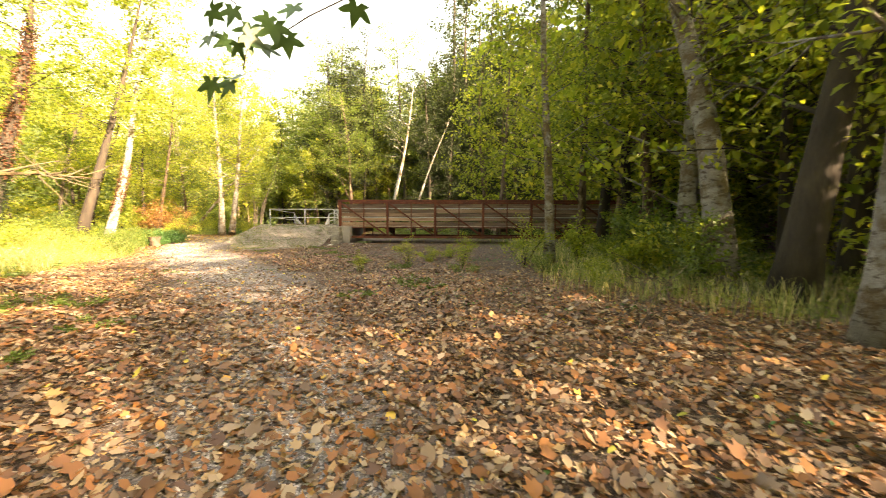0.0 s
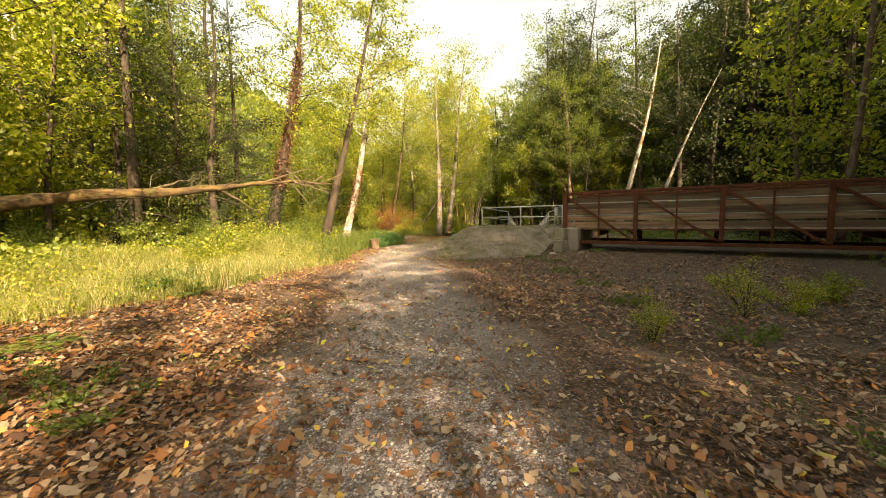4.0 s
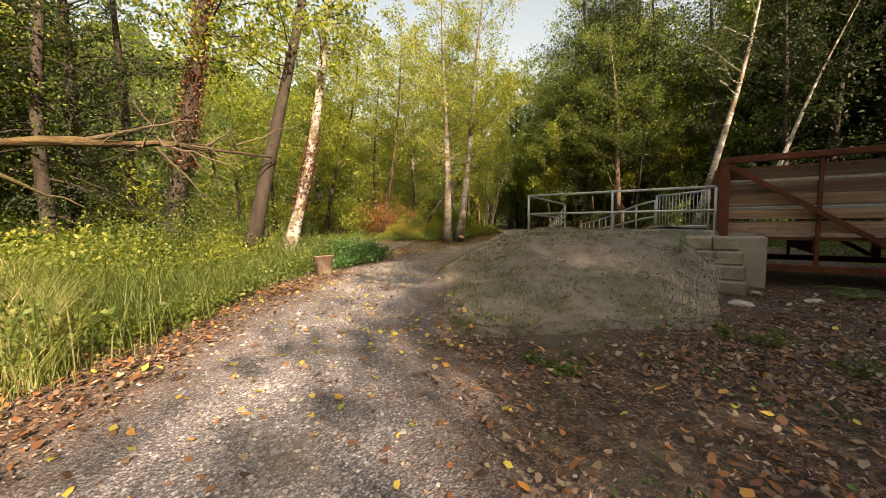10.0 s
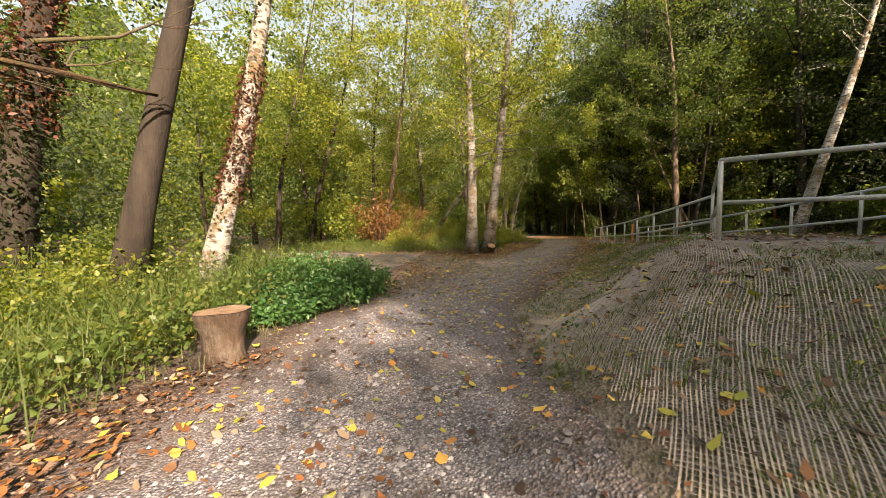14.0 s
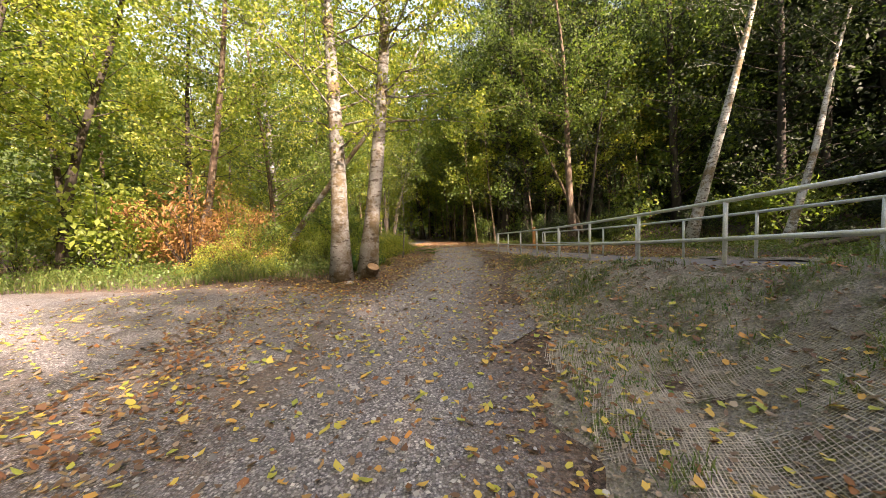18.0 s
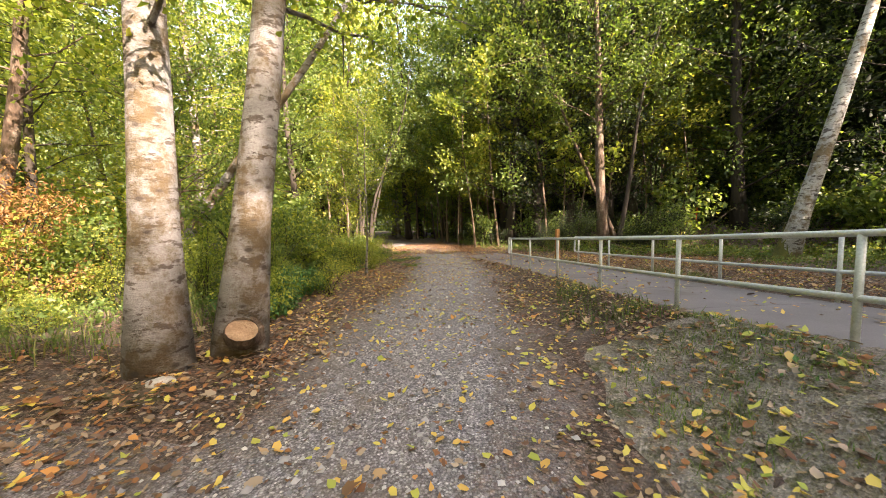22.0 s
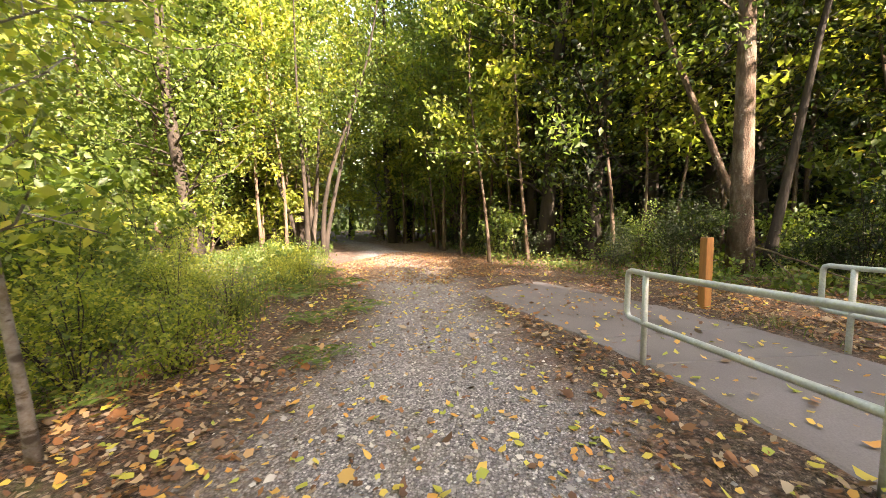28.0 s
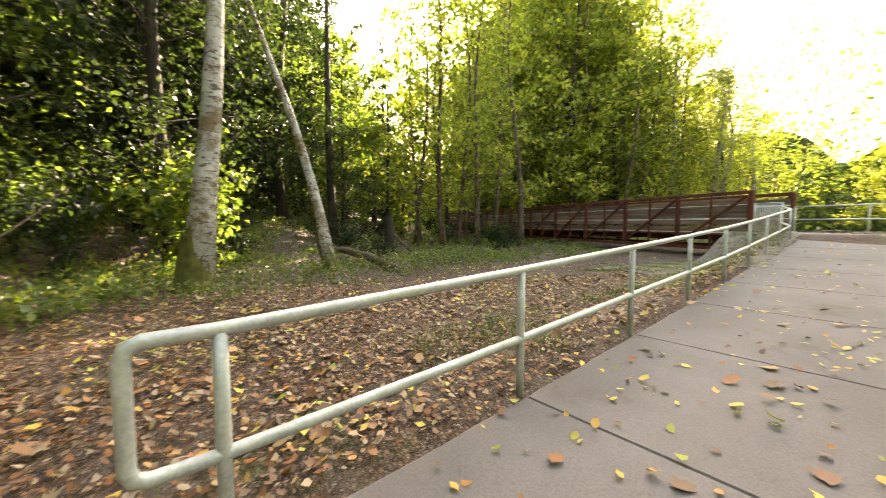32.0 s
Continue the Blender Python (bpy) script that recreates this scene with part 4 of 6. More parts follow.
lone("brown trunk close beside the trail", 5.6, 5.0, 9.5, 0.24, (0.05, 0.0), BARK_PALE, LEAF_LIGHT, 0.3, 2.2, 18, 2200, 0.12, 29, sides=12)

for k, (dx, dy, lx, ly) in enumerate(((0, 0, 0.05, 0.1), (0.5, 0.2, 0.22, 0.05), (-0.45, 0.1, -0.24, 0.0), (0.15, -0.45, 0.12, -0.2), (-0.2, 0.5, -0.1, 0.15), (0.75, -0.2, 0.34, -0.1))):
    lone("dark stem of a many-stemmed maple clump", -26.9 + dx, 51.8 + dy, 8.5 + 0.5 * k, 0.11, (lx, ly), BARK_DARK, LEAF_MID, 0.4, 2.2, 14, 1500, 0.16, 140 + k, name="maple_tree", sides=7)


def creeper(o, h, r, lean, seed, bands):
    """Climbing leaves round a trunk, one mesh for each colour."""
    g = np.random.default_rng(seed + 400)
    line = curve_up(h, lean, 0.25, 11, np.random.default_rng(seed))
    for leaf, k0, k1, n, size, out in bands:
        k = g.uniform(k0, k1, n)
        a = g.uniform(0, 2 * np.pi, n)
        c = np.array([point_on(line, q) for q in k])
        rr = r * 1.05 * (1 - 0.85 * k) + np.abs(g.normal(0, out, n))
        c += np.stack([np.cos(a) * rr, np.sin(a) * rr, g.normal(0, 0.05, n)], -1)
        v, f = leaves(c, size, gen=g)
        child("creeper", mesh_from("creeper", v, f, leaf), o)


o = lone("thick trunk smothered in red and green creeper", -23.6, 19.2, 17, 0.36, (0.12, 0.10), BARK_DARK, LEAF_LIGHT, 0.42, 3.4, 28, 6500, 0.17, 30, name="ivy_clad_tree", sides=12)
creeper(o, 17, 0.36, (0.12, 0.10), 30, ((LEAF_SHADE_TINT, 0.02, 0.3, 1800, 0.13, 0.12), (IVY_RED, 0.2, 0.7, 2800, 0.13, 0.12)))
o = lone("sunlit spotted trunk wrapped in creeper", -19.3, 21.4, 15, 0.22, (0.15, 0.13), BARK_TWO, LEAF_LIGHT, 0.4, 3.0, 24, 5500, 0.17, 20, name="birch_tree", sides=12)
creeper(o, 15, 0.22, (0.15, 0.13), 20, ((IVY_RED, 0.12, 0.30, 1500, 0.085, 0.05), (LEAF_SHADE_TINT, 0.05, 0.4, 350, 0.09, 0.06)))


def moss_sleeve(tree, r, lean, tall, seed):
    """A coat of moss round the foot of a trunk, ragged at its upper edge."""
    g = np.random.default_rng(seed)
    n, rows = 40, 9
    a = np.linspace(0, 2 * np.pi, n, endpoint=False)
    top = tall * (0.62 + 0.25 * np.sin(a * 2 + seed) + 0.13 * np.sin(a * 7)) + g.normal(0, 0.05, n)
    v = []
    for q in np.linspace(0, 1, rows):
        z = top * q - 0.12 * (1 - q)
        w = r * (1.06 + 0.5 * np.exp(-z * 2.2)) * (1 - 0.04 * z) + g.normal(0, 0.008, n) + 0.012 * (1 - q)
        v.append(np.stack([np.cos(a) * w + lean[0] * z, np.sin(a) * w + lean[1] * z, z], -1))
    i, j = np.meshgrid(np.arange(rows - 1), np.arange(n), indexing="ij")
    k = (j + 1) % n
    f = np.stack([i * n + j, i * n + k, i * n + n + k, i * n + n + j], -1).reshape(-1, 4)
    trunk = next(c for c in tree.children if c.name.startswith("trunk"))
    child("moss", mesh_from("moss", np.vstack(v), f, MOSS, True), trunk, "thick green-gold moss")


moss_sleeve(mossy_birch, 0.27, (0.19, -0.05), 1.5, 3)
moss_sleeve(slim_birch, 0.17, (0.36, 0.28), 1.1, 5)

# the woods: a few kinds, each built once and set again and again
def by_distance(name, height, radius, lean, bark, leaf, first, reach, seed, **more):
    """The same tree three times: with many small leaves for those beside the walk, with fewer and larger ones further off."""
    return [tree_meshes(name, height, radius, lean, bark, leaf, first, reach, limbs, count, size, seed, forks=1, sides=7, **more) for limbs, count, size in ((56, 9000, 0.15), (46, 5200, 0.24), (30, 2300, 0.42))]


KINDS = {
    "light": [by_distance("alder", h, r, l, b, LEAF_LIGHT, 0.08, 3.0, s) for h, r, l, b, s in ((15, 0.17, (0.06, 0.03), BARK_DARK, 41), (17, 0.20, (-0.04, 0.05), BARK_PALE, 42), (13, 0.13, (0.1, -0.04), BARK_DARK, 43))],
    "mid": [by_distance("maple", h, r, l, b, LEAF_MID, 0.07, 3.1, s) for h, r, l, b, s in ((16, 0.19, (0.03, 0.03), BARK_DARK, 44), (18, 0.22, (-0.05, 0.02), BARK_DARK, 45), (14, 0.14, (0.05, -0.06), BARK_WARM, 46))],
    "dark": [by_distance("cedar", h, r, (0.0, 0.01), BARK_DARK, LEAF_SHADE_TINT, 0.05, 3.4, s, droop=0.25, slim=0.4, shape="cone") for h, r, s in ((21, 0.28, 47), (24, 0.33, 48))],
    # maples again, with leaves darkened to stand in for the hillside's shade
    "hill": [by_distance("maple", h, r, l, BARK_DARK, LEAF_SHADE_TINT, 0.06, 3.3, s) for h, r, l, s in ((17, 0.2, (0.03, 0.02), 53), (20, 0.24, (-0.04, 0.03), 54))],
    "yellow": [by_distance("maple", 14, 0.15, (0.03, 0.02), BARK_WARM, LEAF_YELLOW, 0.10, 3.0, 52)],
}
POLES = [tree_meshes("pole", h, r, l, BARK_WARM, LEAF_LIGHT, 0.28, 1.8, 14, 950, 0.24, s, forks=0, sides=6) for h, r, l, s in ((11, 0.065, (0.05, 0.02), 49), (12, 0.08, (-0.06, 0.03), 50), (10, 0.05, (0.02, -0.08), 51))]
KINDS["airy"] = [[tree_meshes("maple", h, 0.17, l, BARK_WARM, LEAF_LIGHT, 0.1, 3.0, 30, 1050, 0.32, s, forks=1, sides=7)] * 3 for h, l, s in ((16, (0.03, 0.02), 55), (17, (-0.04, 0.03), 56))]
KINDS["thin"] = [[m, m, m] for m in POLES]
WALK = np.array([(0.6, 0.8), (-4.2, 9.8), (-8.9, 15.8), (-12.9, 20.6), (-15.0, 27.8), (-16.2, 33.7), (-17.4, 39.5), (-15.6, 42.5)])


def how_far(x, y):
    return float(along(WALK, np.array([x]), np.array([y]))[0][0])


TREE_WORDS = {"light": ("alder_tree", "tall sunlit alder with yellowing green leaves"), "mid": ("maple_tree", "leafy green maple of the mixed wood"), "dark": ("cedar_tree", "tall dark conifer with drooping boughs, darkened further for shade"), "airy": ("maple_tree", "open-crowned maple letting the sun through"), "thin": ("pole_tree", "thin dark trunk of a crowded young wood"), "hill": ("maple_tree", "hillside maple with its green darkened for shade"), "yellow": ("maple_tree", "maple turning autumn yellow")}
SHRUBS, placed = {}, []


def shrub_mesh(name, leaf, wide, tall, count, size, seed, slim=0.6):
    g = np.random.default_rng(seed)
    pieces, tips = [], []
    for _ in range(12):
        a, k = g.uniform(0, 2 * np.pi), g.uniform(0.2, 1)
        top = np.array([math.cos(a) * wide * k, math.sin(a) * wide * k, tall * g.uniform(0.6, 1.05) * (1.1 - 0.5 * k)])
        q = np.linspace(0, 1, 5)[:, None]
        stem = top * q * np.array([1, 1, 0]) + np.array([0, 0, 1]) * top[2] * np.sin(q * 1.5) + g.normal(0, 0.04, (5, 3)) * q
        pieces.append(tube(stem, np.linspace(0.014, 0.004, 5), 3, False))
        tips.append(stem)
    v, f = joined(pieces)
    stems = mesh_from(name + "_stems", v, f, BARK_DARK)
    pick = g.integers(0, len(tips), count)
    c = np.array([point_on(tips[i], k) for i, k in zip(pick, g.beta(1.7, 0.9, count))]) + g.normal(0, 1, (count, 3)) * np.array([0.2, 0.2, 0.14]) * wide * 0.7
    c[:, 2] = np.abs(c[:, 2]) + 0.02
    v, f = leaves(c, size, slim=slim, gen=g)
    return stems, mesh_from(name + "_leaves", v, f, leaf)


# the dark kind has shade put into its leaf colour
for kind, leaf, slim in (("light", LEAF_LIGHT, 0.6), ("mid", LEAF_MID, 0.6), ("dark", LEAF_SHADE_TINT, 0.55), ("rust", LEAF_RUST, 0.3)):
    SHRUBS[kind] = [[shrub_mesh("shrub", leaf, wide, tall, count, size, seed, slim) for count, size in ((2000, 0.09), (720, 0.18))] for wide, tall, seed in ((1.55, 2.8, 61), (1.25, 1.6, 62))]
SHRUB_WORDS = {"light": "leafy light-green understorey shrub", "mid": "dense green understorey shrub", "dark": "glossy understorey shrub with leaves toned dark for shade", "rust": "thicket of rusty-brown dried stems"}


def shrub(kind, x, y, s=1.0, turn=None, sink=0.05):
    a, b = SHRUBS[kind][rng.integers(len(SHRUBS[kind]))][0 if how_far(x, y) < 8.5 else 1]
    o = thing("shrub", SHRUB_WORDS[kind], "shrub", (0, 0, 0), "woodland shrubs")
    child("stem_clump", a, o)
    child("foliage", b, o)
    o.matrix_basis = pose(x, y, ground_z(x, y) - sink, 0, 0, rng.uniform(0, 360) if turn is None else turn) @ Matrix.Scale(s, 4)
    return o


def open_ground(x, y):
    """Clear of the trail, the side trail, the ramp, the bridge and the meadow."""
    dt, _ = along(TRAIL, np.array([x]), np.array([y]))
    ds, _ = along(SIDE, np.array([x]), np.array([y]))
    _, dr = ramp_height(np.array([x]), np.array([y]))
    return min(dt[0] - 1.6, ds[0] - 2.4, dr[0] - 1.8)


def grown(kind, x, y, free):
    """Size of a tree: those east of the trail stand only so tall that their shade ends at the meadow's edge."""
    if x < 3 or y > 24:
        return free
    tip = np.interp(0.53 * x + 0.848 * y, [5.0, 6.3, 6.9, 8.2, 8.8, 11.2, 12.4, 13.6, 15, 20, 24], [-9.6, -9.6, -7.4, -7.4, -11.0, -11.0, -14.0, -23.0, -20.5, -20.5, -30])
    tall = {"dark": 23.0, "light": 15.5}.get(kind, 16.5)
    return min(1.75 if y > 16.5 else 1.4, max(0.4, 0.6 * (x - tip) / 0.848 / tall * (0.92 + 0.1 * free)))


def wood(kinds, x0, y0, x1, y1, count, gap, clear, seed, limit=None, tall=(0.85, 1.15)):
    g = np.random.default_rng(seed)
    made = tries = 0
    while made < count and tries < count * 60:
        tries += 1
        x, y = g.uniform(x0, x1), g.uniform(y0, y1)
        if open_ground(x, y) < clear or (limit and not limit(x, y)):
            continue
        if any((x - a) ** 2 + (y - b) ** 2 < gap * gap for a, b in placed):
            continue
        k = kinds[g.integers(len(kinds))]
        placed.append((x, y))
        name, words = TREE_WORDS[k]
        away = how_far(x, y)
        plant(name, KINDS[k][g.integers(len(KINDS[k]))][0 if away < 16 else 1 if away < 26 else 2], words, "tree", x, y, g.uniform(0, 360), grown(k, x, y, g.uniform(*tall)), "trees of the wood")
        made += 1


for ob in list(scene.objects):
    if ob.get("category") == "tree":
        placed.append((ob.matrix_basis.translation.x, ob.matrix_basis.translation.y))

# west of the trail, sunlit
wood(["light"], -37, -4, -20, 14, 18, 2.6, 5.0, 101, lambda x, y: x < -24.4)
# darker-leaved kinds stand in for the deep shade of this stretch
wood(["mid", "hill", "mid"], -37, 14, -20, 25, 12, 2.3, 5.0, 123, lambda x, y: x < -24.4)
wood(["light"], -20, -4, -15, 3, 3, 2.9, 5.0, 112)
wood(["light", "light", "mid"], -40, 28, -22, 58, 17, 2.8, 3.0, 102, lambda x, y: x < -26 and (y > 38 or x < -30))
wood(["light", "mid"], -14, -10, -7, 2, 4, 3.0, 4.5, 103)
# the crowded poles and trees round the far bend
wood(["thin"], -32, 48.5, -6, 66, 120, 0.7, 1.3, 104, lambda x, y: y > 49.5 + abs(x + 18) * 0.12)
wood(["mid", "light"], -36, 57, -8, 72, 16, 2.8, 1.3, 105)
wood(["airy"], 3, 28.5, 12, 37, 9, 1.9, 4, 111, tall=(0.95, 1.12))
# the shaded hillside to the north-east, its shade mostly put into the leaf colour
wood(["mid"], -11, 50.5, -3, 62, 10, 2.2, 4, 124, tall=(1.1, 1.4))
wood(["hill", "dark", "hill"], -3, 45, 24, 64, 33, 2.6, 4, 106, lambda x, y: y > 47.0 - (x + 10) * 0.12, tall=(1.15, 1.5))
wood(["dark", "mid"], 6, 32, 34, 46, 13, 3.4, 6, 107, lambda x, y: y > 33)
wood(["light"], -25, 57, -17, 66, 8, 1.8, 1.0, 116, tall=(1.0, 1.2))
wood(["hill", "mid"], 24, 34, 42, 46, 12, 3.0, 6, 115, tall=(1.3, 1.5))
# beyond the creek and behind the start
wood(["airy"], 6, -16, 28, 4, 24, 2.5, 6, 108, tall=(0.65, 0.78))
wood(["light", "mid", "light"], 8, 4, 28, 22.3, 34, 2.2, 6, 113, lambda x, y: x > 8 + max(0, 12 - y) * 0.3, tall=(0.95, 1.12))
wood(["light"], 12, 13, 26, 22.3, 14, 1.8, 6, 114)
wood(["airy"], 7, 11, 11.5, 20, 6, 1.9, 5, 117, tall=(0.7, 0.9))
wood(["dark", "hill"], -29, 12, -23, 19.5, 4, 1.8, 5, 118, tall=(0.75, 0.9))
wood(["light", "mid", "light"], -33, 53.5, -12, 66, 18, 0.75, 1.4, 119, tall=(1.1, 1.35))
wood(["mid", "hill"], -20, 51, -8, 60, 12, 0.75, 2.2, 120, tall=(1.25, 1.5))
wood(["light", "mid"], -36, 50, -24, 67, 9, 0.9, 0.9, 121, tall=(1.1, 1.35))
wood(["mid", "light"], 27, 12, 44, 34, 10, 3.2, 6, 109, lambda x, y: x > 28)
wood(["light", "mid"], -14, -24, 14, -9, 9, 3.2, 4, 110)
wood(["light"], -7, -24, 3, -9, 8, 1.8, 3.5, 122, tall=(1.35, 1.6))


def scatter_shrubs(kinds, x0, y0, x1, y1, count, clear, seed, limit=None, s=(0.7, 1.3)):
    g = np.random.default_rng(seed)
    made = tries = 0
    while made < count and tries < count * 40:
        tries += 1
        x, y = g.uniform(x0, x1), g.uniform(y0, y1)
        if open_ground(x, y) < clear or (limit and not limit(x, y)):
            continue
        shrub(kinds[g.integers(len(kinds))], x, y, g.uniform(*s))
        made += 1


scatter_shrubs(["light", "mid"], -34, 0, -23, 25, 30, 4.8, 201, lambda x, y: x < -24.2, s=(0.9, 1.6))
scatter_shrubs(["light", "mid", "mid"], -24, 2, -11, 24, 74, 3.4, 209, lambda x, y: x < -12.6 - 0.42 * (y - 6), s=(0.4, 0.72))
scatter_shrubs(["light", "light", "mid"], -34, 29, -21.5, 54, 44, 2.6, 202, s=(0.8, 1.4))
scatter_shrubs(["light", "light", "mid"], -24.5, 32, -19.6, 50, 44, 0.9, 211, lambda x, y: x < -19.7 - max(0, y - 41) * 0.42, s=(0.3, 0.62))
scatter_shrubs(["rust"], -27, 31.5, -22.5, 36, 9, 2.5, 203, s=(0.8, 1.2))
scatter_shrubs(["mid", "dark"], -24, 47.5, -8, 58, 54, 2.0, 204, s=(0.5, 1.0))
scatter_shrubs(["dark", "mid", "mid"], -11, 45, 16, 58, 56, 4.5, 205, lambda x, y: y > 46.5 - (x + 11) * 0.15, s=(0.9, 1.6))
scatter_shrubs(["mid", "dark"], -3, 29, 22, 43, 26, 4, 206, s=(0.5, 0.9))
scatter_shrubs(["mid", "light"], 5.5, 3, 13, 20, 20, 5.0, 207, s=(0.6, 1.2))
scatter_shrubs(["light", "mid"], 2.4, 7.5, 7.5, 17, 16, 3.0, 210, lambda x, y: x > 2.2 + 0.1 * (y - 7), s=(0.3, 0.65))
scatter_shrubs(["light"], -14, -6, -7, 4, 10, 4.2, 208, s=(0.6, 1.0))

for x, y, k in ((-0.8, 12.9, 0.34), (-1.9, 10.9, 0.24), (-0.1, 13.6, 0.36), (1.0, 12.2, 0.4), (0.6, 14.8, 0.36)):
    shrub("light", x, y, k)


def far_woods():
    """The woods behind the woods: trunks and leaf sprays all round."""
    g = np.random.default_rng(9)
    n = 40000
    a = g.uniform(0, 2 * np.pi, n)
    rr = g.uniform(46, 58, n)
    top = 25 + 4 * np.sin(a * 9) + 3 * np.sin(a * 23 + 1)
    z = g.beta(1.0, 1.15, n) * top
    c = np.stack([-8 + np.cos(a) * rr, 26 + np.sin(a) * rr, z], -1)
    v, f = leaves(c, 0.8, gen=g)
    tagged(new("far_woods", mesh_from("far_woods", v, f, LEAF_MID)), "far green wall of woodland all round", "woods", kind="stuff")


far_woods()


def thicket(name, label, line, deep, top, count, size, leaf, seed):
    """A dense mass of foliage that closes the view behind the nearer trees or is added to shade the trail."""
    g = np.random.default_rng(seed)
    p = resampled(np.array(line, float), 0.5)
    d = np.gradient(p, axis=0)
    d /= np.linalg.norm(d, axis=1)[:, None]
    n = count // 26
    i = g.integers(0, len(p), n)
    off = deep * g.uniform(0, 1, n)
    x, y = p[i, 0] - d[i, 1] * off, p[i, 1] + d[i, 0] * off
    z = g.beta(1.0, 1.1, n) * (top + 0.16 * top * wavy(x, y, 0.35, 1.0)) + np.maximum(land(x, y), 0)
    heart = np.repeat(np.stack([x, y, z], -1), 26, 0)
    c = heart + g.normal(0, 1, heart.shape) * np.array([0.75, 0.75, 0.42])
    c[:, 2] = np.abs(c[:, 2])
    v, f = leaves(c, size, gen=g)
    tagged(new(name, mesh_from(name, v, f, leaf)), label, "woods", kind="stuff")


# leaf colour carries the shade of the hillside
thicket("thicket_hill", "hillside foliage with deep shade put into its colour", [(16, 49), (6, 53), (-3, 56)], 5, 19, 42000, 0.3, LEAF_SHADE_TINT, 301)
thicket("thicket_bend_east", "green foliage behind the forest edge", [(-3, 56), (-9, 58.5), (-15, 61)], 5, 19, 16000, 0.26, LEAF_MID, 308)
thicket("thicket_creek", "sunlit foliage of the woods beyond the creek", [(40, 20), (33, 38), (16, 50)], 5, 15, 16000, 0.28, LEAF_MID, 305)
thicket("thicket_bend", "low dark foliage behind the crowded poles", [(-10, 62), (-24, 67), (-41, 60)], 4, 20, 26000, 0.32, LEAF_LIGHT, 302)
thicket("thicket_west", "dense green foliage of the western woods", [(-38, 44), (-38.5, 30), (-36, 12), (-34, -6)], -4, 21, 36000, 0.3, LEAF_MID, 303)
# eastern foliage mass added to thicken the shade on the trail
thicket("thicket_shade", "foliage mass added to shade the trail", [(10.5, 3), (16, 4.5), (24, 10)], 5, 11, 18000, 0.28, LEAF_MID, 306)
# unseen bushes added to keep the sun off the ground right of the start
thicket("thicket_start", "low leafy bushes added to shade the start", [(6.8, -2.5), (9.5, 2)], -2.5, 4, 3000, 0.16, LEAF_MID, 307)
thicket("thicket_east", "dense foliage beyond the creek", [(12, -8), (24, 4), (27.5, 14), (29, 22)], -4, 9, 9000, 0.36, LEAF_MID, 304)


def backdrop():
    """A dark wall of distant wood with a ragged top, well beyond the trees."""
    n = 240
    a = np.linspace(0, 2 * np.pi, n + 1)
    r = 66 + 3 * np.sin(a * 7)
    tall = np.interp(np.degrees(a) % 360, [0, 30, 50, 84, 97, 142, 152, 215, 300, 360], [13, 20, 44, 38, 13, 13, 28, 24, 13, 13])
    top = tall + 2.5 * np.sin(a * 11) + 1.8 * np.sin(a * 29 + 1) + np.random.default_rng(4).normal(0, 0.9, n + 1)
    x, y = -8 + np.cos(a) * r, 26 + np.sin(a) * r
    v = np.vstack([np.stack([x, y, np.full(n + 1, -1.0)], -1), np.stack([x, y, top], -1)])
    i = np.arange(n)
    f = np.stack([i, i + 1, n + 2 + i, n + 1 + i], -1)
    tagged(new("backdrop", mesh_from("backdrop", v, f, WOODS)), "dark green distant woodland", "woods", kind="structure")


backdrop()


# ---------------------------------------------------------------- low growth
def surface_z(x, y):
    """Height of the soil, the bank's own where it covers the ground."""
    z = land(x, y)
    on = (left_of(BANK_FOOT, x, y) < 0.4) & (x < -6.5) & (x > -15.3) & (y > 16.9) & (y < 34) & (ramp_height(x, y)[1] > 1.02)
    return np.where(on, np.maximum(z, bank_z(x, y)), z)


def blades(x, y, tall, wide, material, name, label, seed, droop=0.5, lean=0.25):
    """Grass: each blade a narrow bent strip of three pieces."""
    g = np.random.default_rng(seed)
    n = len(x)
    z = surface_z(x, y) - 0.012
    h = tall * g.uniform(0.45, 1.15, n)
    a = g.uniform(0, 2 * np.pi, n)
    d = np.stack([np.cos(a), np.sin(a), np.zeros(n)], -1)
    s = np.stack([-np.sin(a), np.cos(a), np.zeros(n)], -1)
    w = (wide * g.uniform(0.6, 1.3, n))[:, None]
    base = np.stack([x, y, z], -1)
    k = g.uniform(0.3, 1.0, n)[:, None]
    up = np.array([0, 0, 1.0])
    p1 = base + up * (h * 0.5)[:, None] + d * (h * lean * 0.5)[:, None] * k
    p2 = base + up * (h * 0.88)[:, None] + d * (h * (lean + droop * 0.35))[:, None] * k
    p3 = base + up * (h * (1.0 - 0.22 * droop))[:, None] + d * (h * (lean + droop * 0.9))[:, None] * k
    v = np.stack([base - s * w * 0.5, base + s * w * 0.5, p1 - s * w * 0.5, p1 + s * w * 0.5, p2 - s * w * 0.3, p2 + s * w * 0.3, p3], 1).reshape(-1, 3)
    q = np.arange(n)[:, None] * 7
    f = np.vstack([q + t for t in ([0, 1, 3], [0, 3, 2], [2, 3, 5], [2, 5, 4], [4, 5, 6])])
    return tagged(new(name, mesh_from(name, v, f, material)), label, "grass", kind="stuff")


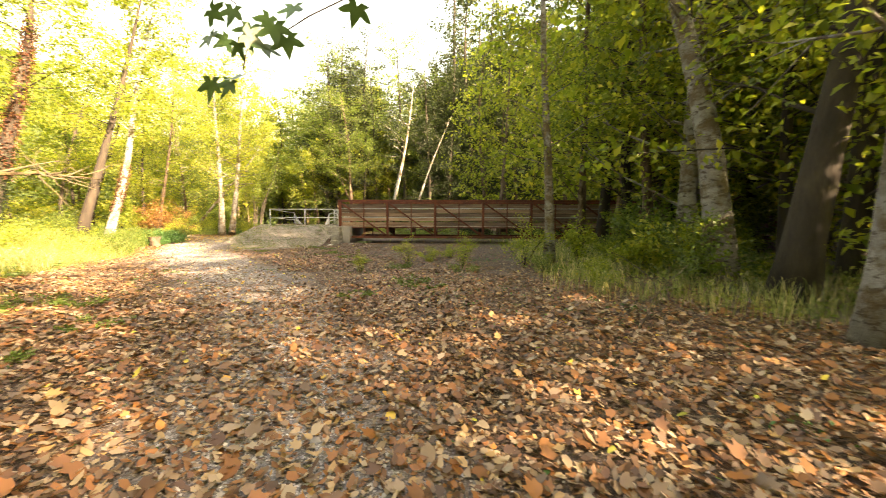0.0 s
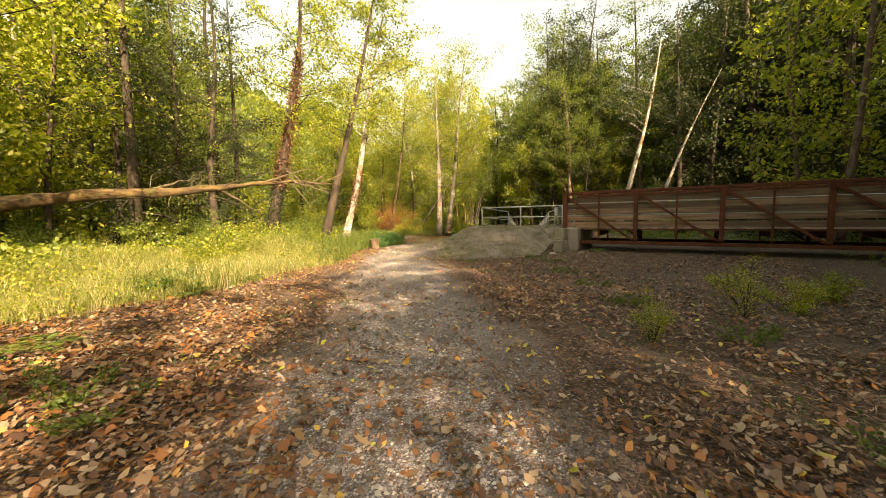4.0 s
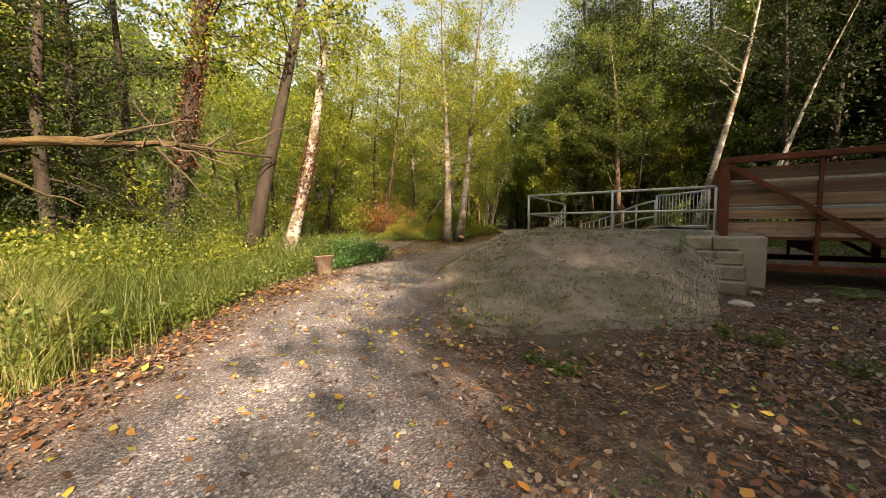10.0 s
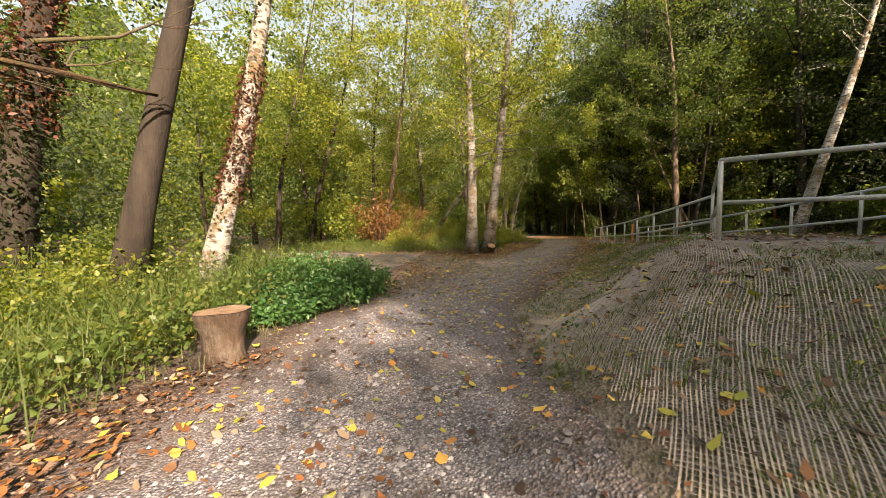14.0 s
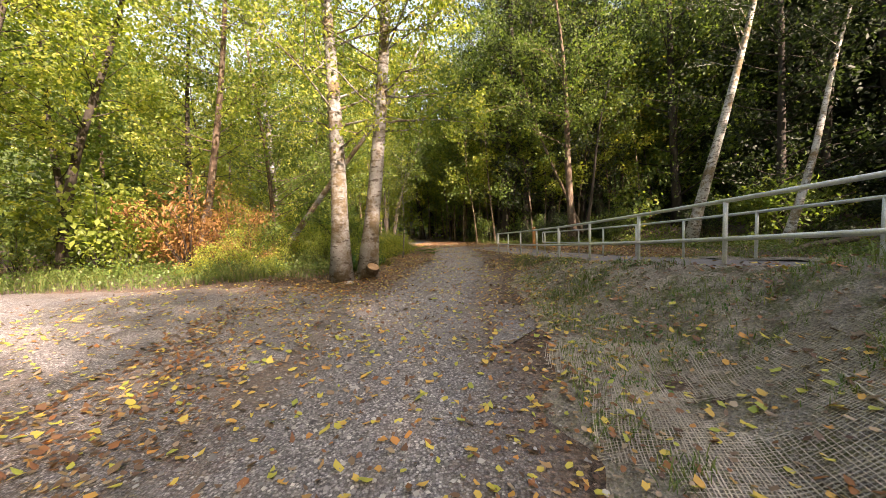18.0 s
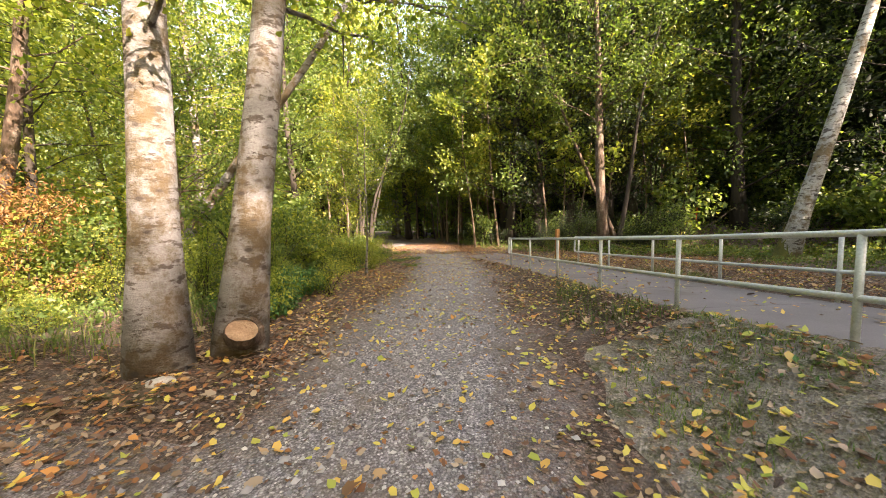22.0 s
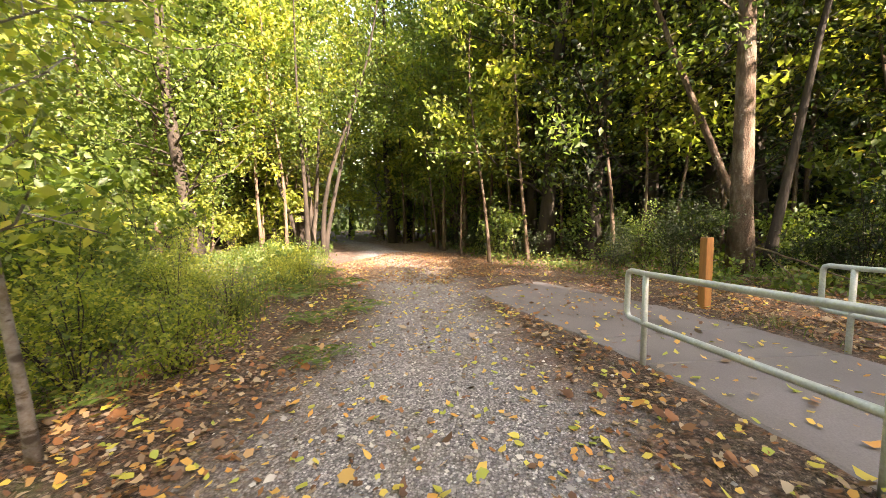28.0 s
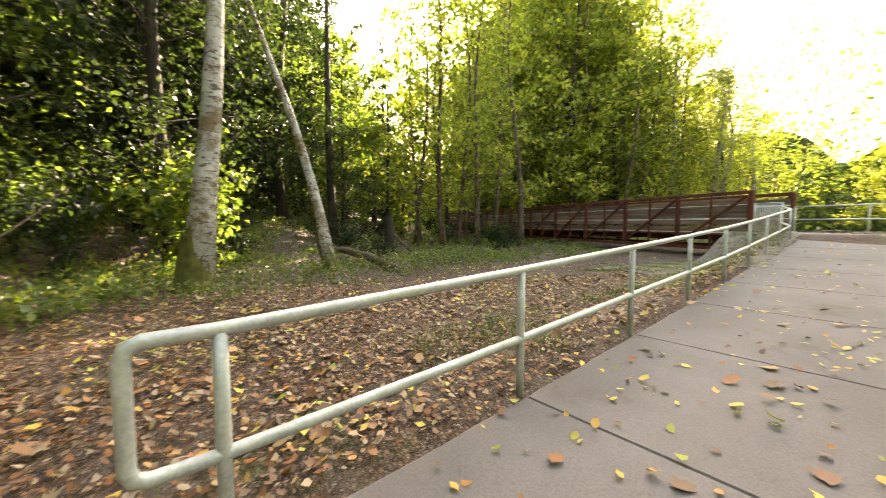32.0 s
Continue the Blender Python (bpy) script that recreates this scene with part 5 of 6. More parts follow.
def clumped(g, x0, y0, x1, y1, n, keep, tufts=0.6):
    """Points in a field, gathered in tufts, where keep() allows."""
    cx, cy = g.uniform(x0, x1, n // 14 + 1), g.uniform(y0, y1, n // 14 + 1)
    i = g.integers(0, len(cx), n)
    loose = g.uniform(size=n) > tufts
    x = np.where(loose, g.uniform(x0, x1, n), cx[i] + g.normal(0, 0.12, n))
    y = np.where(loose, g.uniform(y0, y1, n), cy[i] + g.normal(0, 0.12, n))
    ok = keep(x, y)
    return x[ok], y[ok]


MEADOW = np.array([(-8.2, 3.5), (-9.0, 7.0), (-10.0, 10.3), (-11.3, 13.4), (-12.4, 15.4), (-14.2, 17.6), (-15.2, 19.4), (-16.1, 21.2), (-17.2, 23.4)])
VERGE = np.array([(-26, 29.2), (-22.2, 30.9), (-20.0, 32.2), (-19.5, 33.6), (-20.0, 36.0), (-20.6, 38.6), (-21.0, 41.5), (-22.2, 45.5), (-26.0, 52.0)])


def side_clear(x, y):
    d, _ = along(SIDE, x, y)
    return d


g = np.random.default_rng(21)
x, y = clumped(g, -15.5, 3, -8, 17, 82000, lambda x, y: (left_of(MEADOW, x, y) > 0.15 + 0.35 * wavy(x, y, 1.1)) & (left_of(MEADOW, x, y) < 3.4 + 0.6 * wavy(x, y, 1.0, 3.0)) & (side_clear(x, y) > 3.3) & (y < 14.2 + 1.2 * wavy(x, y, 0.9, 4.0)), 0.72)
blades(x, y, np.clip(0.58 + 0.34 * wavy(x, y, 0.8, 1.5) + 0.18 * wavy(x, y, 2.9, 3.0), 0.15, 1.0) * 1.05 * np.where(along(np.array([(-15.6, 11.0), (-11.3, 10.2)]), x, y)[0] < 0.45, 0.3, 1.0), 0.0075, GRASS, "meadow_grass", "tall pale green meadow grass beside the trail", 22, 1.0, 0.4)
x, y = clumped(g, -22, 12, -9, 26.8, 26000, lambda x, y: (left_of(MEADOW, x, y) > 0.1 + 0.3 * wavy(x, y, 1.1)) & (left_of(MEADOW, x, y) < 6.0) & (side_clear(x, y) > 3.3) & (y > 13.6 + 1.2 * wavy(x, y, 0.9, 4.0)), 0.72)
blades(x, y, np.clip(0.85 + 0.30 * wavy(x, y, 0.8, 1.5) + 0.18 * wavy(x, y, 2.9, 3.0), 0.25, 1.25), 0.009, GRASS_DEEP, "reed_grass", "tall deep green grass and reeds beside the trail", 28, 1.0, 0.35)
x, y = clumped(g, -22, 3, -8, 24, 9000, lambda x, y: (left_of(MEADOW, x, y) > -0.45) & (left_of(MEADOW, x, y) < 0.5) & (side_clear(x, y) > 2.2), 0.85)
blades(x, y, 0.2, 0.007, BANK_GRASS, "verge_grass", "short grass tufts along the trail edge", 23, 0.6)
x, y = clumped(g, -30, 29, -18.5, 52, 26000, lambda x, y: (left_of(VERGE, x, y) > 0.1 + 0.3 * wavy(x, y, 1.2)) & (left_of(VERGE, x, y) < 5.0), 0.7)
blades(x, y, np.clip(0.42 + 0.2 * wavy(x, y, 1.6, 2.0), 0.12, 0.7), 0.010, GRASS_DEEP, "shaded_grass", "dark shaded grass under the trees", 24, 1.0, 0.4)
x, y = clumped(g, 1.5, 5, 12, 22, 15000, lambda x, y: (x > 2.6 + 0.12 * (y - 8) + wavy(x, y, 0.9)) & (y < 21.5) & (x + y > 11), 0.8)
blades(x, y, 0.55, 0.009, GRASS, "rough_grass", "thin straggling grass under the trees", 25, 0.5)
x, y = clumped(g, -14.5, 17.6, -6.6, 35, 76000, lambda x, y: (left_of(BANK_FOOT, x, y) < -0.1) & (land(x, y) < 1.07) & (ramp_height(x, y)[1] > 1.3) & ~((x > -10.8) & (y > 23.9) & (y < 27.2)) & (wavy(x, y, 1.7, 2.0) + 0.5 * wavy(x, y, 4.1, 1.0) + 0.45 * ease((land(x, y) - 0.85) / 0.15) + 0.3 * ease((y - 24) / 3) + 0.45 * wavy(x, y, 7.0, 4.0) > 0.02), 0.96)
blades(x, y, 0.09, 0.007, BANK_GRASS, "bank_grass", "sparse moss-green grass tufts on the bank", 26, 1.1, 0.5)
x, y = clumped(g, -15, 27, -5, 44, 34000, lambda x, y: (ramp_height(x, y)[1] > 1.35) & (ramp_height(x, y)[1] < 3.0) & (x > -15) & (wavy(x, y, 1.1, 2.0) + 0.5 * wavy(x, y, 3.1, 1.0) > 0.1), 0.9)
blades(x, y, 0.19, 0.008, GRASS_DEEP, "path_edge_grass", "short green grass along the concrete path", 27, 1.1, 0.5)


FOREST_EDGE = np.array([(-4.6, 35.0), (-5.6, 37.5), (-6.9, 40.6), (-7.7, 42.9), (-8.9, 44.7), (-9.9, 46.1), (-12.0, 46.8), (-15.0, 47.6), (-18.0, 49.0), (-20.5, 52.0), (-24.0, 57.0)])


def low_leaves(name, label, material, n, size, seed, x0, y0, x1, y1, keep, tall):
    g = np.random.default_rng(seed)
    x, y = clumped(g, x0, y0, x1, y1, n, keep, 0.75)
    z = surface_z(x, y) + 0.01 + g.beta(1.2, 1.6, len(x)) * tall * (0.6 + 0.4 * wavy(x, y, 0.9, 1.0))
    v, f = leaves(np.stack([x, y, z], -1), size, np.array([0, 0, 0.1]), None, 0.65, 0.25, 0.8, g)
    return tagged(new(name, mesh_from(name, v, f, material)), label, "undergrowth", kind="stuff")


def wild(x, y):
    dt, _ = along(TRAIL, x, y)
    _, dr = ramp_height(x, y)
    return (dt > 3.2) & (dr > 2.6) & (side_clear(x, y) > 2.8)


low_leaves("undergrowth_west", "light green brambles under the western trees", LEAF_LIGHT, 26000, 0.11, 31, -32, 0, -12, 25, lambda x, y: wild(x, y) & (left_of(MEADOW, x, y) > 3.0), 0.9)
low_leaves("undergrowth_verge", "green brambles and weeds along the shaded verge", FERN, 42000, 0.08, 32, -30, 29, -18.5, 54, lambda x, y: (left_of(VERGE, x, y) > 0.25 + 0.3 * wavy(x, y, 0.8)) & (left_of(VERGE, x, y) < 8), 0.85)
low_leaves("undergrowth_hill", "dark ivy and ferns over the shaded hillside", LEAF_MID, 38000, 0.15, 33, -14, 44, 24, 62, lambda x, y: wild(x, y) & (y > 46.2 - (x + 12) * 0.16) & (x + y > 34), 0.7)
low_leaves("undergrowth_creek", "green plants along the creek", LEAF_MID, 20000, 0.12, 34, -5, 26, 26, 46, lambda x, y: wild(x, y) & ((y > 27.5) | (x > 27)) & (x > -5.5 + (45 - y) * 0.15), 0.7)
low_leaves("undergrowth_start", "straggling green plants in the shade", LEAF_MID, 9000, 0.09, 35, 2, 4, 14, 23.2, lambda x, y: (x > 3.2 + wavy(x, y, 0.9)) & (x + y > 12), 0.7)
low_leaves("undergrowth_meadow", "broad-leaved weeds among the meadow grass", LEAF_LIGHT, 46000, 0.065, 36, -20, 3, -8, 21, lambda x, y: (left_of(MEADOW, x, y) > 0.0) & (left_of(MEADOW, x, y) < 6) & (wavy(x, y, 0.9, 6.0) + 0.5 * wavy(x, y, 2.1, 2.0) > -0.25), 0.95)
low_leaves("bramble_bank", "leafy green brambles and shrubs behind the meadow grass", LEAF_LIGHT, 74000, 0.095, 43, -21, 2, -10, 22, lambda x, y: (left_of(MEADOW, x, y) > 2.3 + 0.8 * wavy(x, y, 0.9, 2.0)) & (left_of(MEADOW, x, y) < 6.5), 1.55)
low_leaves("undergrowth_reeds", "leafy green weeds among the tall grass", FERN, 52000, 0.08, 41, -20, 13, -9, 24, lambda x, y: (left_of(MEADOW, x, y) > 0.0) & (left_of(MEADOW, x, y) < 5) & (side_clear(x, y) > 3.3) & (y > 13.4 + 1.2 * wavy(x, y, 0.9, 4.0)), 1.15)
low_leaves("undergrowth_floor", "small green seedlings among the fallen leaves", LEAF_NETTLE, 9000, 0.05, 37, -9, -2, 7, 20, lambda x, y: (along(TRAIL, x, y)[0] > 0.7) & (wavy(x, y, 0.8, 3.0) + 0.6 * wavy(x, y, 2.3, 1.0) > 0.25), 0.09)
low_leaves("undergrowth_bank", "small green weeds at the foot of the bank", LEAF_NETTLE, 5200, 0.055, 38, -13.6, 17.5, -4, 34, lambda x, y: (along(TRAIL, x, y)[0] > 1.3) & (wavy(x, y, 1.9, 3.0) > 0.35) & (ramp_height(x, y)[1] > 1.3), 0.06)


low_leaves("undergrowth_edge", "leafy green plants along the forest edge", FERN, 70000, 0.085, 39, -26, 35, -1, 58, lambda x, y: wild(x, y) & (-left_of(FOREST_EDGE, x, y) > 0.25 * wavy(x, y, 1.1)) & (-left_of(FOREST_EDGE, x, y) < 3.8), 0.8)


def nettle_clump(x, y, wide, tall, count, seed, label="dense dark green nettle clump beside the trail"):
    o = thing("nettle_clump" if tall > 0.3 else "seedling_patch", label, "plant", (x, y, ground_z(x, y)), "nettle clumps" if tall > 0.3 else "seedling patches", "" if tall > 0.3 else "stuff")
    g = np.random.default_rng(seed)
    pieces, c = [], []
    for _ in range(count):
        a, r = g.uniform(0, 2 * np.pi), wide * math.sqrt(g.uniform())
        h = tall * (1 - 0.45 * (r / wide) ** 2) * g.uniform(0.7, 1.1)
        b = np.array([math.cos(a) * r, math.sin(a) * r, 0.0])
        t = b + np.array([math.cos(a) * 0.15, math.sin(a) * 0.15, h])
        pieces.append(tube([b, (b + t) / 2, t], [0.005, 0.004, 0.002], 3, False))
        for k in np.linspace(0.25, 1.0, 10):
            for s in (0, 1, 2):
                e = g.uniform(0, 2 * np.pi)
                c.append(b + (t - b) * k + np.array([math.cos(e), math.sin(e), -0.15]) * 0.075)
    v, f = joined(pieces)
    child("stem_clump", mesh_from("nettle_stem", v, f, GRASS_DEEP), o)
    v, f = leaves(np.array(c), 0.08 if tall > 0.3 else 0.05, None, None, 0.6, 0.3, 0.8, g)
    child("foliage", mesh_from("nettle_foliage", v, f, LEAF_NETTLE if tall > 0.3 else FERN), o)


nettle_clump(-16.9, 22.4, 1.25, 0.85, 330, 71)
nettle_clump(-16.4, 21.2, 0.7, 0.5, 120, 72)
nettle_clump(-10.9, 9.2, 0.8, 0.4, 100, 73)
nettle_clump(-19.9, 34.4, 0.5, 0.6, 90, 74)
nettle_clump(-20.9, 36.2, 0.8, 0.7, 130, 75)
for k, (x, y, w, h) in enumerate(((-4.2, 5.5, 0.28, 0.16), (-5.5, 6.7, 0.3, 0.2), (-6.3, 6.6, 0.4, 0.28), (-0.3, 9.05, 0.32, 0.22), (0.05, 8.6, 0.3, 0.2), (-7.2, 5.2, 0.45, 0.3), (-1.2, 7.6, 0.22, 0.14), (-0.9, 11.6, 0.3, 0.24), (0.9, 11.0, 0.35, 0.3), (-3.3, 14.6, 0.25, 0.14), (-4.4, 16.2, 0.3, 0.16), (-6.3, 19.2, 0.28, 0.18), (-2.4, 13.0, 0.25, 0.16), (-5.4, 18.4, 0.22, 0.15), (-8.0, 17.3, 0.2, 0.12), (-3.9, 4.2, 0.2, 0.12))):
    nettle_clump(x, y, w, h, 12, 760 + k, "small patch of low green seedlings among dead leaves")


def fern(x, y, size, seed, label="arching green fern among the undergrowth"):
    o = thing("fern", label, "fern", (x, y, ground_z(x, y)), "ferns")
    g = np.random.default_rng(seed)
    for i in range(8):
        a = i * 0.785 + g.uniform(-0.3, 0.3)
        ln = size * g.uniform(0.75, 1.1)
        k = np.linspace(0, 1, 22)
        rib = np.stack([np.cos(a) * ln * k, np.sin(a) * ln * k, ln * (0.95 * k - 0.75 * k**2)], -1)
        side = np.array([-math.sin(a), math.cos(a), 0.0])
        ctr, size_l, ahead = [], [], []
        for j in range(2, 22):
            w = ln * 0.20 * math.sin(math.pi * min(1.0, (1 - k[j]) * 0.9 + 0.1)) + 0.02
            for s in (-1, 1):
                ctr.append(rib[j] + side * s * w * 0.5)
                size_l.append(w)
                ahead.append(side * s * 4 + (rib[j] - rib[j - 1]) * 10)
        v, f = leaves(np.array(ctr), np.array(size_l), np.array(ahead), None, 0.22, 0.1, 0.05, g)
        child("frond", mesh_from("frond", v, f, FERN), o)


for i, (x, y, s) in enumerate(((-22.3, 41.4, 0.8), (-21.9, 43.9, 0.7), (-23.4, 45.6, 0.9), (-4.6, 22.6, 0.55), (-21.8, 38.9, 0.6), (-23.0, 46.8, 0.8), (-10.2, 46.8, 0.8), (-8.6, 46.2, 0.7), (-13.4, 47.4, 0.6), (-10.5, 10.5, 0.55), (-11.6, 11.3, 0.5), (-10.6, 9.3, 0.6), (-12.3, 11.2, 0.5), (-21.0, 39.8, 0.6), (-20.6, 42.6, 0.55), (-21.6, 45.2, 0.7), (-16.6, 49.4, 0.6), (-14.6, 48.3, 0.55), (-7.2, 45.7, 0.6), (-6.2, 5.9, 0.42), (-7.7, 6.7, 0.5), (-8.4, 4.7, 0.5), (-9.6, 9.0, 0.5), (-10.0, 8.2, 0.55), (-19.6, 41.3, 0.45), (-20.2, 43.4, 0.5))):
    fern(x, y, s, 80 + i)


# ---------------------------------------------------------------- fallen leaves and stones
def fallen(name, label, x, y, size, material, seed, shape="oval", lift=0.012, tilt=0.35):
    """Leaves lying flat, each curled a little: ovals of four triangles or lobed maple leaves."""
    g = np.random.default_rng(seed)
    n = len(x)
    if shape == "diamond":
        out = np.array([(0.6, 0, 0.1), (-0.05, 0.26, 0.1), (-0.5, 0, 0.05), (0.1, -0.26, 0.0)])
        tri = np.array([(0, 1, 2), (0, 2, 3)])
    elif shape == "chip":
        out = np.array([(0.6, 0.03, 0.04), (-0.05, 0.17, 0.03), (-0.55, -0.02, 0.02), (0.1, -0.15, 0.0)])
        tri = np.array([(0, 1, 2), (0, 2, 3)])
    elif shape == "curl":
        out = np.array([(0.5, 0, 0.16), (0.14, 0.33, 0.10), (-0.32, 0.28, 0.12), (-0.46, 0, 0.05), (-0.3, -0.30, 0.13), (0.16, -0.34, 0.09)])
        tri = np.array([(0, 1, 3), (1, 2, 3), (0, 3, 5), (3, 4, 5)])
    elif shape == "oval":
        out = np.array([(0.5, 0, 0.0), (0.12, 0.27, 0.06), (-0.3, 0.22, 0.07), (-0.5, 0, 0.03), (-0.3, -0.22, 0.07), (0.12, -0.27, 0.06)])
        tri = np.array([(0, 1, 5), (1, 2, 5), (2, 4, 5), (2, 3, 4)])
    else:
        a = np.array([0, 25, 48, 70, 92, 118, 150, 210, 242, 268, 290, 312, 335]) * np.pi / 180
        r = np.array([0.62, 0.38, 0.56, 0.36, 0.46, 0.32, 0.28, 0.28, 0.32, 0.46, 0.36, 0.56, 0.38])
        out = np.vstack([np.stack([np.cos(a) * r, np.sin(a) * r, 0.09 * (r / 0.6) ** 2], -1), [(0, 0, 0)]])
        k = len(a)
        tri = np.array([(k, i, (i + 1) % k) for i in range(k)])
    s = size * g.uniform(0.6, 1.3, n)
    yaw, px, py = g.uniform(0, 2 * np.pi, n), np.clip(g.normal(0, tilt, n), -0.6, 0.6), np.clip(g.normal(0, tilt, n), -0.6, 0.6)
    curl = g.uniform(-0.5, 2.4, n)
    out = out[None] * (g.uniform(0.5, 1.35, (n, len(out), 1)) if shape != "maple" else g.uniform(0.8, 1.2, (n, len(out), 1)))
    p = out * s[:, None, None] * np.stack([np.ones(n), g.uniform(0.75, 1.1, n), curl], -1)[:, None]
    z = p[..., 2] + p[..., 0] * np.tan(px)[:, None] * 0.8 + p[..., 1] * np.tan(py)[:, None] * 0.8
    c, q = np.cos(yaw)[:, None], np.sin(yaw)[:, None]
    X, Y = x[:, None] + p[..., 0] * c - p[..., 1] * q, y[:, None] + p[..., 0] * q + p[..., 1] * c
    zr, dr = ramp_height(x, y)
    on_path = (dr < 1.2) & (y > 27.5)
    on_deck = (x > -10.8) & (x < -6.4) & (y > 24) & (y < 26.6)
    on_bank = (left_of(BANK_FOOT, x, y) < 0.4) & (x < -6.5) & (y < 34) & (dr > 1.02)
    ground = np.maximum(np.where(on_bank, np.maximum(bank_z(x, y), land(x, y)) + 0.012, land(x, y) + 0.025), np.where(on_path, zr + 0.035, np.where(on_deck, DECK + 0.015, -9)))
    low = np.minimum(z.min(1), 0)
    Z = ground[:, None] + z - low[:, None] * 0.7 + lift * g.uniform(0.1, 1.4, n)[:, None]
    m = out.shape[1]
    f = (np.arange(n)[:, None, None] * m + tri[None]).reshape(-1, 3)
    return tagged(new(name, mesh_from(name, np.stack([X, Y, Z], -1).reshape(-1, 3), f, material)), label, "leaves", kind="stuff")


def litter_density(x, y):
    """How thick the leaves lie, from none to full cover."""
    dt, s = along(TRAIL, x, y)
    _, dr = ramp_height(x, y)
    bank = land(x, y)
    start = ease((10.5 - y) / 6) * ease((dt + 0.9 - 0.55 * wavy(x, y, 1.1)) / 1.1)
    start = np.maximum(start, 0.75 * ease((9 - y) / 5))
    edge_w = np.where(y < 21, ease((dt - 0.9) / 0.9) * 0.95, ease((dt - 0.85) / 0.6) * 0.9)
    edge = edge_w * np.clip(0.6 + 0.4 * wavy(x, y, 0.9, 2.0) + 0.3 * wavy(x, y, 2.6, 1.0), 0.12, 1)
    east = 0.85 * ((x > -14.5) & (y > 29) & (dr > 1.35)) * (x < -5 + (46 - y) * 0.3) * (0.8 + 0.2 * wavy(x, y, 0.8))
    inner = -left_of(BANK_FOOT, x, y)
    mound = np.where((inner > 0.1 + 0.3 * wavy(x, y, 1.9)) & (x < -6) & (y < 34), np.where(y < 24, 0.2, np.where(y < 27.5, 0.3, 0.5)), np.where((inner > -1.2) & (y > 19.5) & (y < 34) & (x < -6), 0.6, 1.0))
    gravel = np.where(dt < 1.7, np.where(y > 46, 0.8, np.where(y > 17, 0.10, 0.05 + 0.30 * ease((15 - y) / 9))), 0.0)
    gravel = np.maximum(gravel, np.where(along(SIDE, x, y)[0] < 2.6, 0.16, 0.0))
    far = (y > 46) & (dt < 2.6) & (dr > 1.3)
    meadow = np.clip(1.2 - 0.5 * left_of(MEADOW, x, y), 0.12, 1.0)
    verge = np.where(left_of(VERGE, x, y) > 0.7, 0.15, 1.0)
    paved = np.where((dr < 1.25) & (y > 27), np.where(y > 43.6, 0.16, 0.02), 1.0)
    return np.clip(np.maximum.reduce([start, edge, east, gravel, 0.8 * far]) * mound * meadow * verge, 0, 1) * paved


def strewn(n, seed, x0, y0, x1, y1, weight):
    g = np.random.default_rng(seed)
    x, y = g.uniform(x0, x1, n), g.uniform(y0, y1, n)
    ok = g.uniform(size=n) < weight(x, y)
    return x[ok], y[ok]


x, y = strewn(165000, 41, -13, -1.0, 6, 13, lambda x, y: litter_density(x, y) * (0.25 + 0.75 * ease((11.5 - y) / 4.5)))
fallen("leaf_litter_start", "thick brown and orange leaf litter over the trail", x, y, 0.062, LITTER, 42, "curl", 0.022, 0.45)
x, y = strewn(60000, 43, -15, 10.5, 1.5, 23, litter_density)
fallen("leaf_litter_middle", "brown fallen leaves strewn beside the gravel", x, y, 0.066, LITTER, 44, "curl", 0.018, 0.4)
x, y = strewn(185000, 45, -24, 23, -7.5, 54, litter_density)
fallen("leaf_litter_far", "brown fallen leaves in the shade of the ramp", x, y, 0.06, LITTER, 46, "curl")
x, y = strewn(230000, 63, -14, 6.5, 1.5, 23, lambda x, y: np.clip(litter_density(x, y) * 1.1 - 0.12, 0, 1) * (left_of(MEADOW, x, y) < 0.3))
fallen("wood_chips", "pale brown wood chips and shredded leaves", x, y, 0.042, CHIPS, 64, "chip", 0.012, 0.45)
x, y = strewn(90000, 59, -15, -0.5, 4, 23, lambda x, y: np.clip(litter_density(x, y) * 0.8 + 0.12, 0, 1) * (left_of(MEADOW, x, y) < 0.5))
fallen("leaf_crumbs", "brown leaf crumbs and twigs among the litter", x, y, 0.034, LITTER, 60, "diamond", 0.01, 0.5)
x, y = strewn(22000, 47, -9, -0.5, 5, 11, lambda x, y: litter_density(x, y) * 0.42 * (0.2 + 0.8 * ease((9.5 - y) / 4)))
fallen("maple_litter_start", "curled rust-brown maple leaves on the trail", x, y, 0.10, LITTER, 48, "maple", 0.035)
x, y = strewn(13000, 49, -22, 30, -8, 48, lambda x, y: np.maximum(litter_density(x, y) * 0.22, 0.02))
fallen("maple_litter_far", "large orange-brown maple leaves near the ramp", x, y, 0.11, LITTER, 50, "maple", 0.03)
x, y = strewn(42000, 51, -24, -1, 4, 52, lambda x, y: 0.05 + 0.06 * (along(TRAIL, x, y)[0] < 3) + 0.14 * ((y > 5) & (y < 20) & (along(TRAIL, x, y)[0] < 5)) * (0.6 + 0.4 * wavy(x, y, 1.7, 2.0)) + 0.10 * ((y > 20) & (along(TRAIL, x, y)[0] < 3)) * (0.5 + 0.5 * wavy(x, y, 1.3, 5.0)))
fallen("yellow_leaves", "scattered fresh yellow and orange fallen leaves", x, y, 0.075, FALLEN_YELLOW, 52, "curl", 0.02)
x, y = strewn(60000, 57, -23, 15, -9, 48, lambda x, y: ((along(TRAIL, x, y)[0] < 3.6) | (along(SIDE, x, y)[0] < 2.8)) * np.clip(0.07 + 0.07 * (along(SIDE, x, y)[0] < 2.8) + 0.10 * ease((y - 19) / 6) + 0.10 * wavy(x, y, 1.3, 5.0) + 0.07 * (along(TRAIL, x, y)[0] > 1.1) * (y > 26), 0.015, 1) * np.where(ramp_height(x, y)[1] < 1.3, 0.3, 1.0))
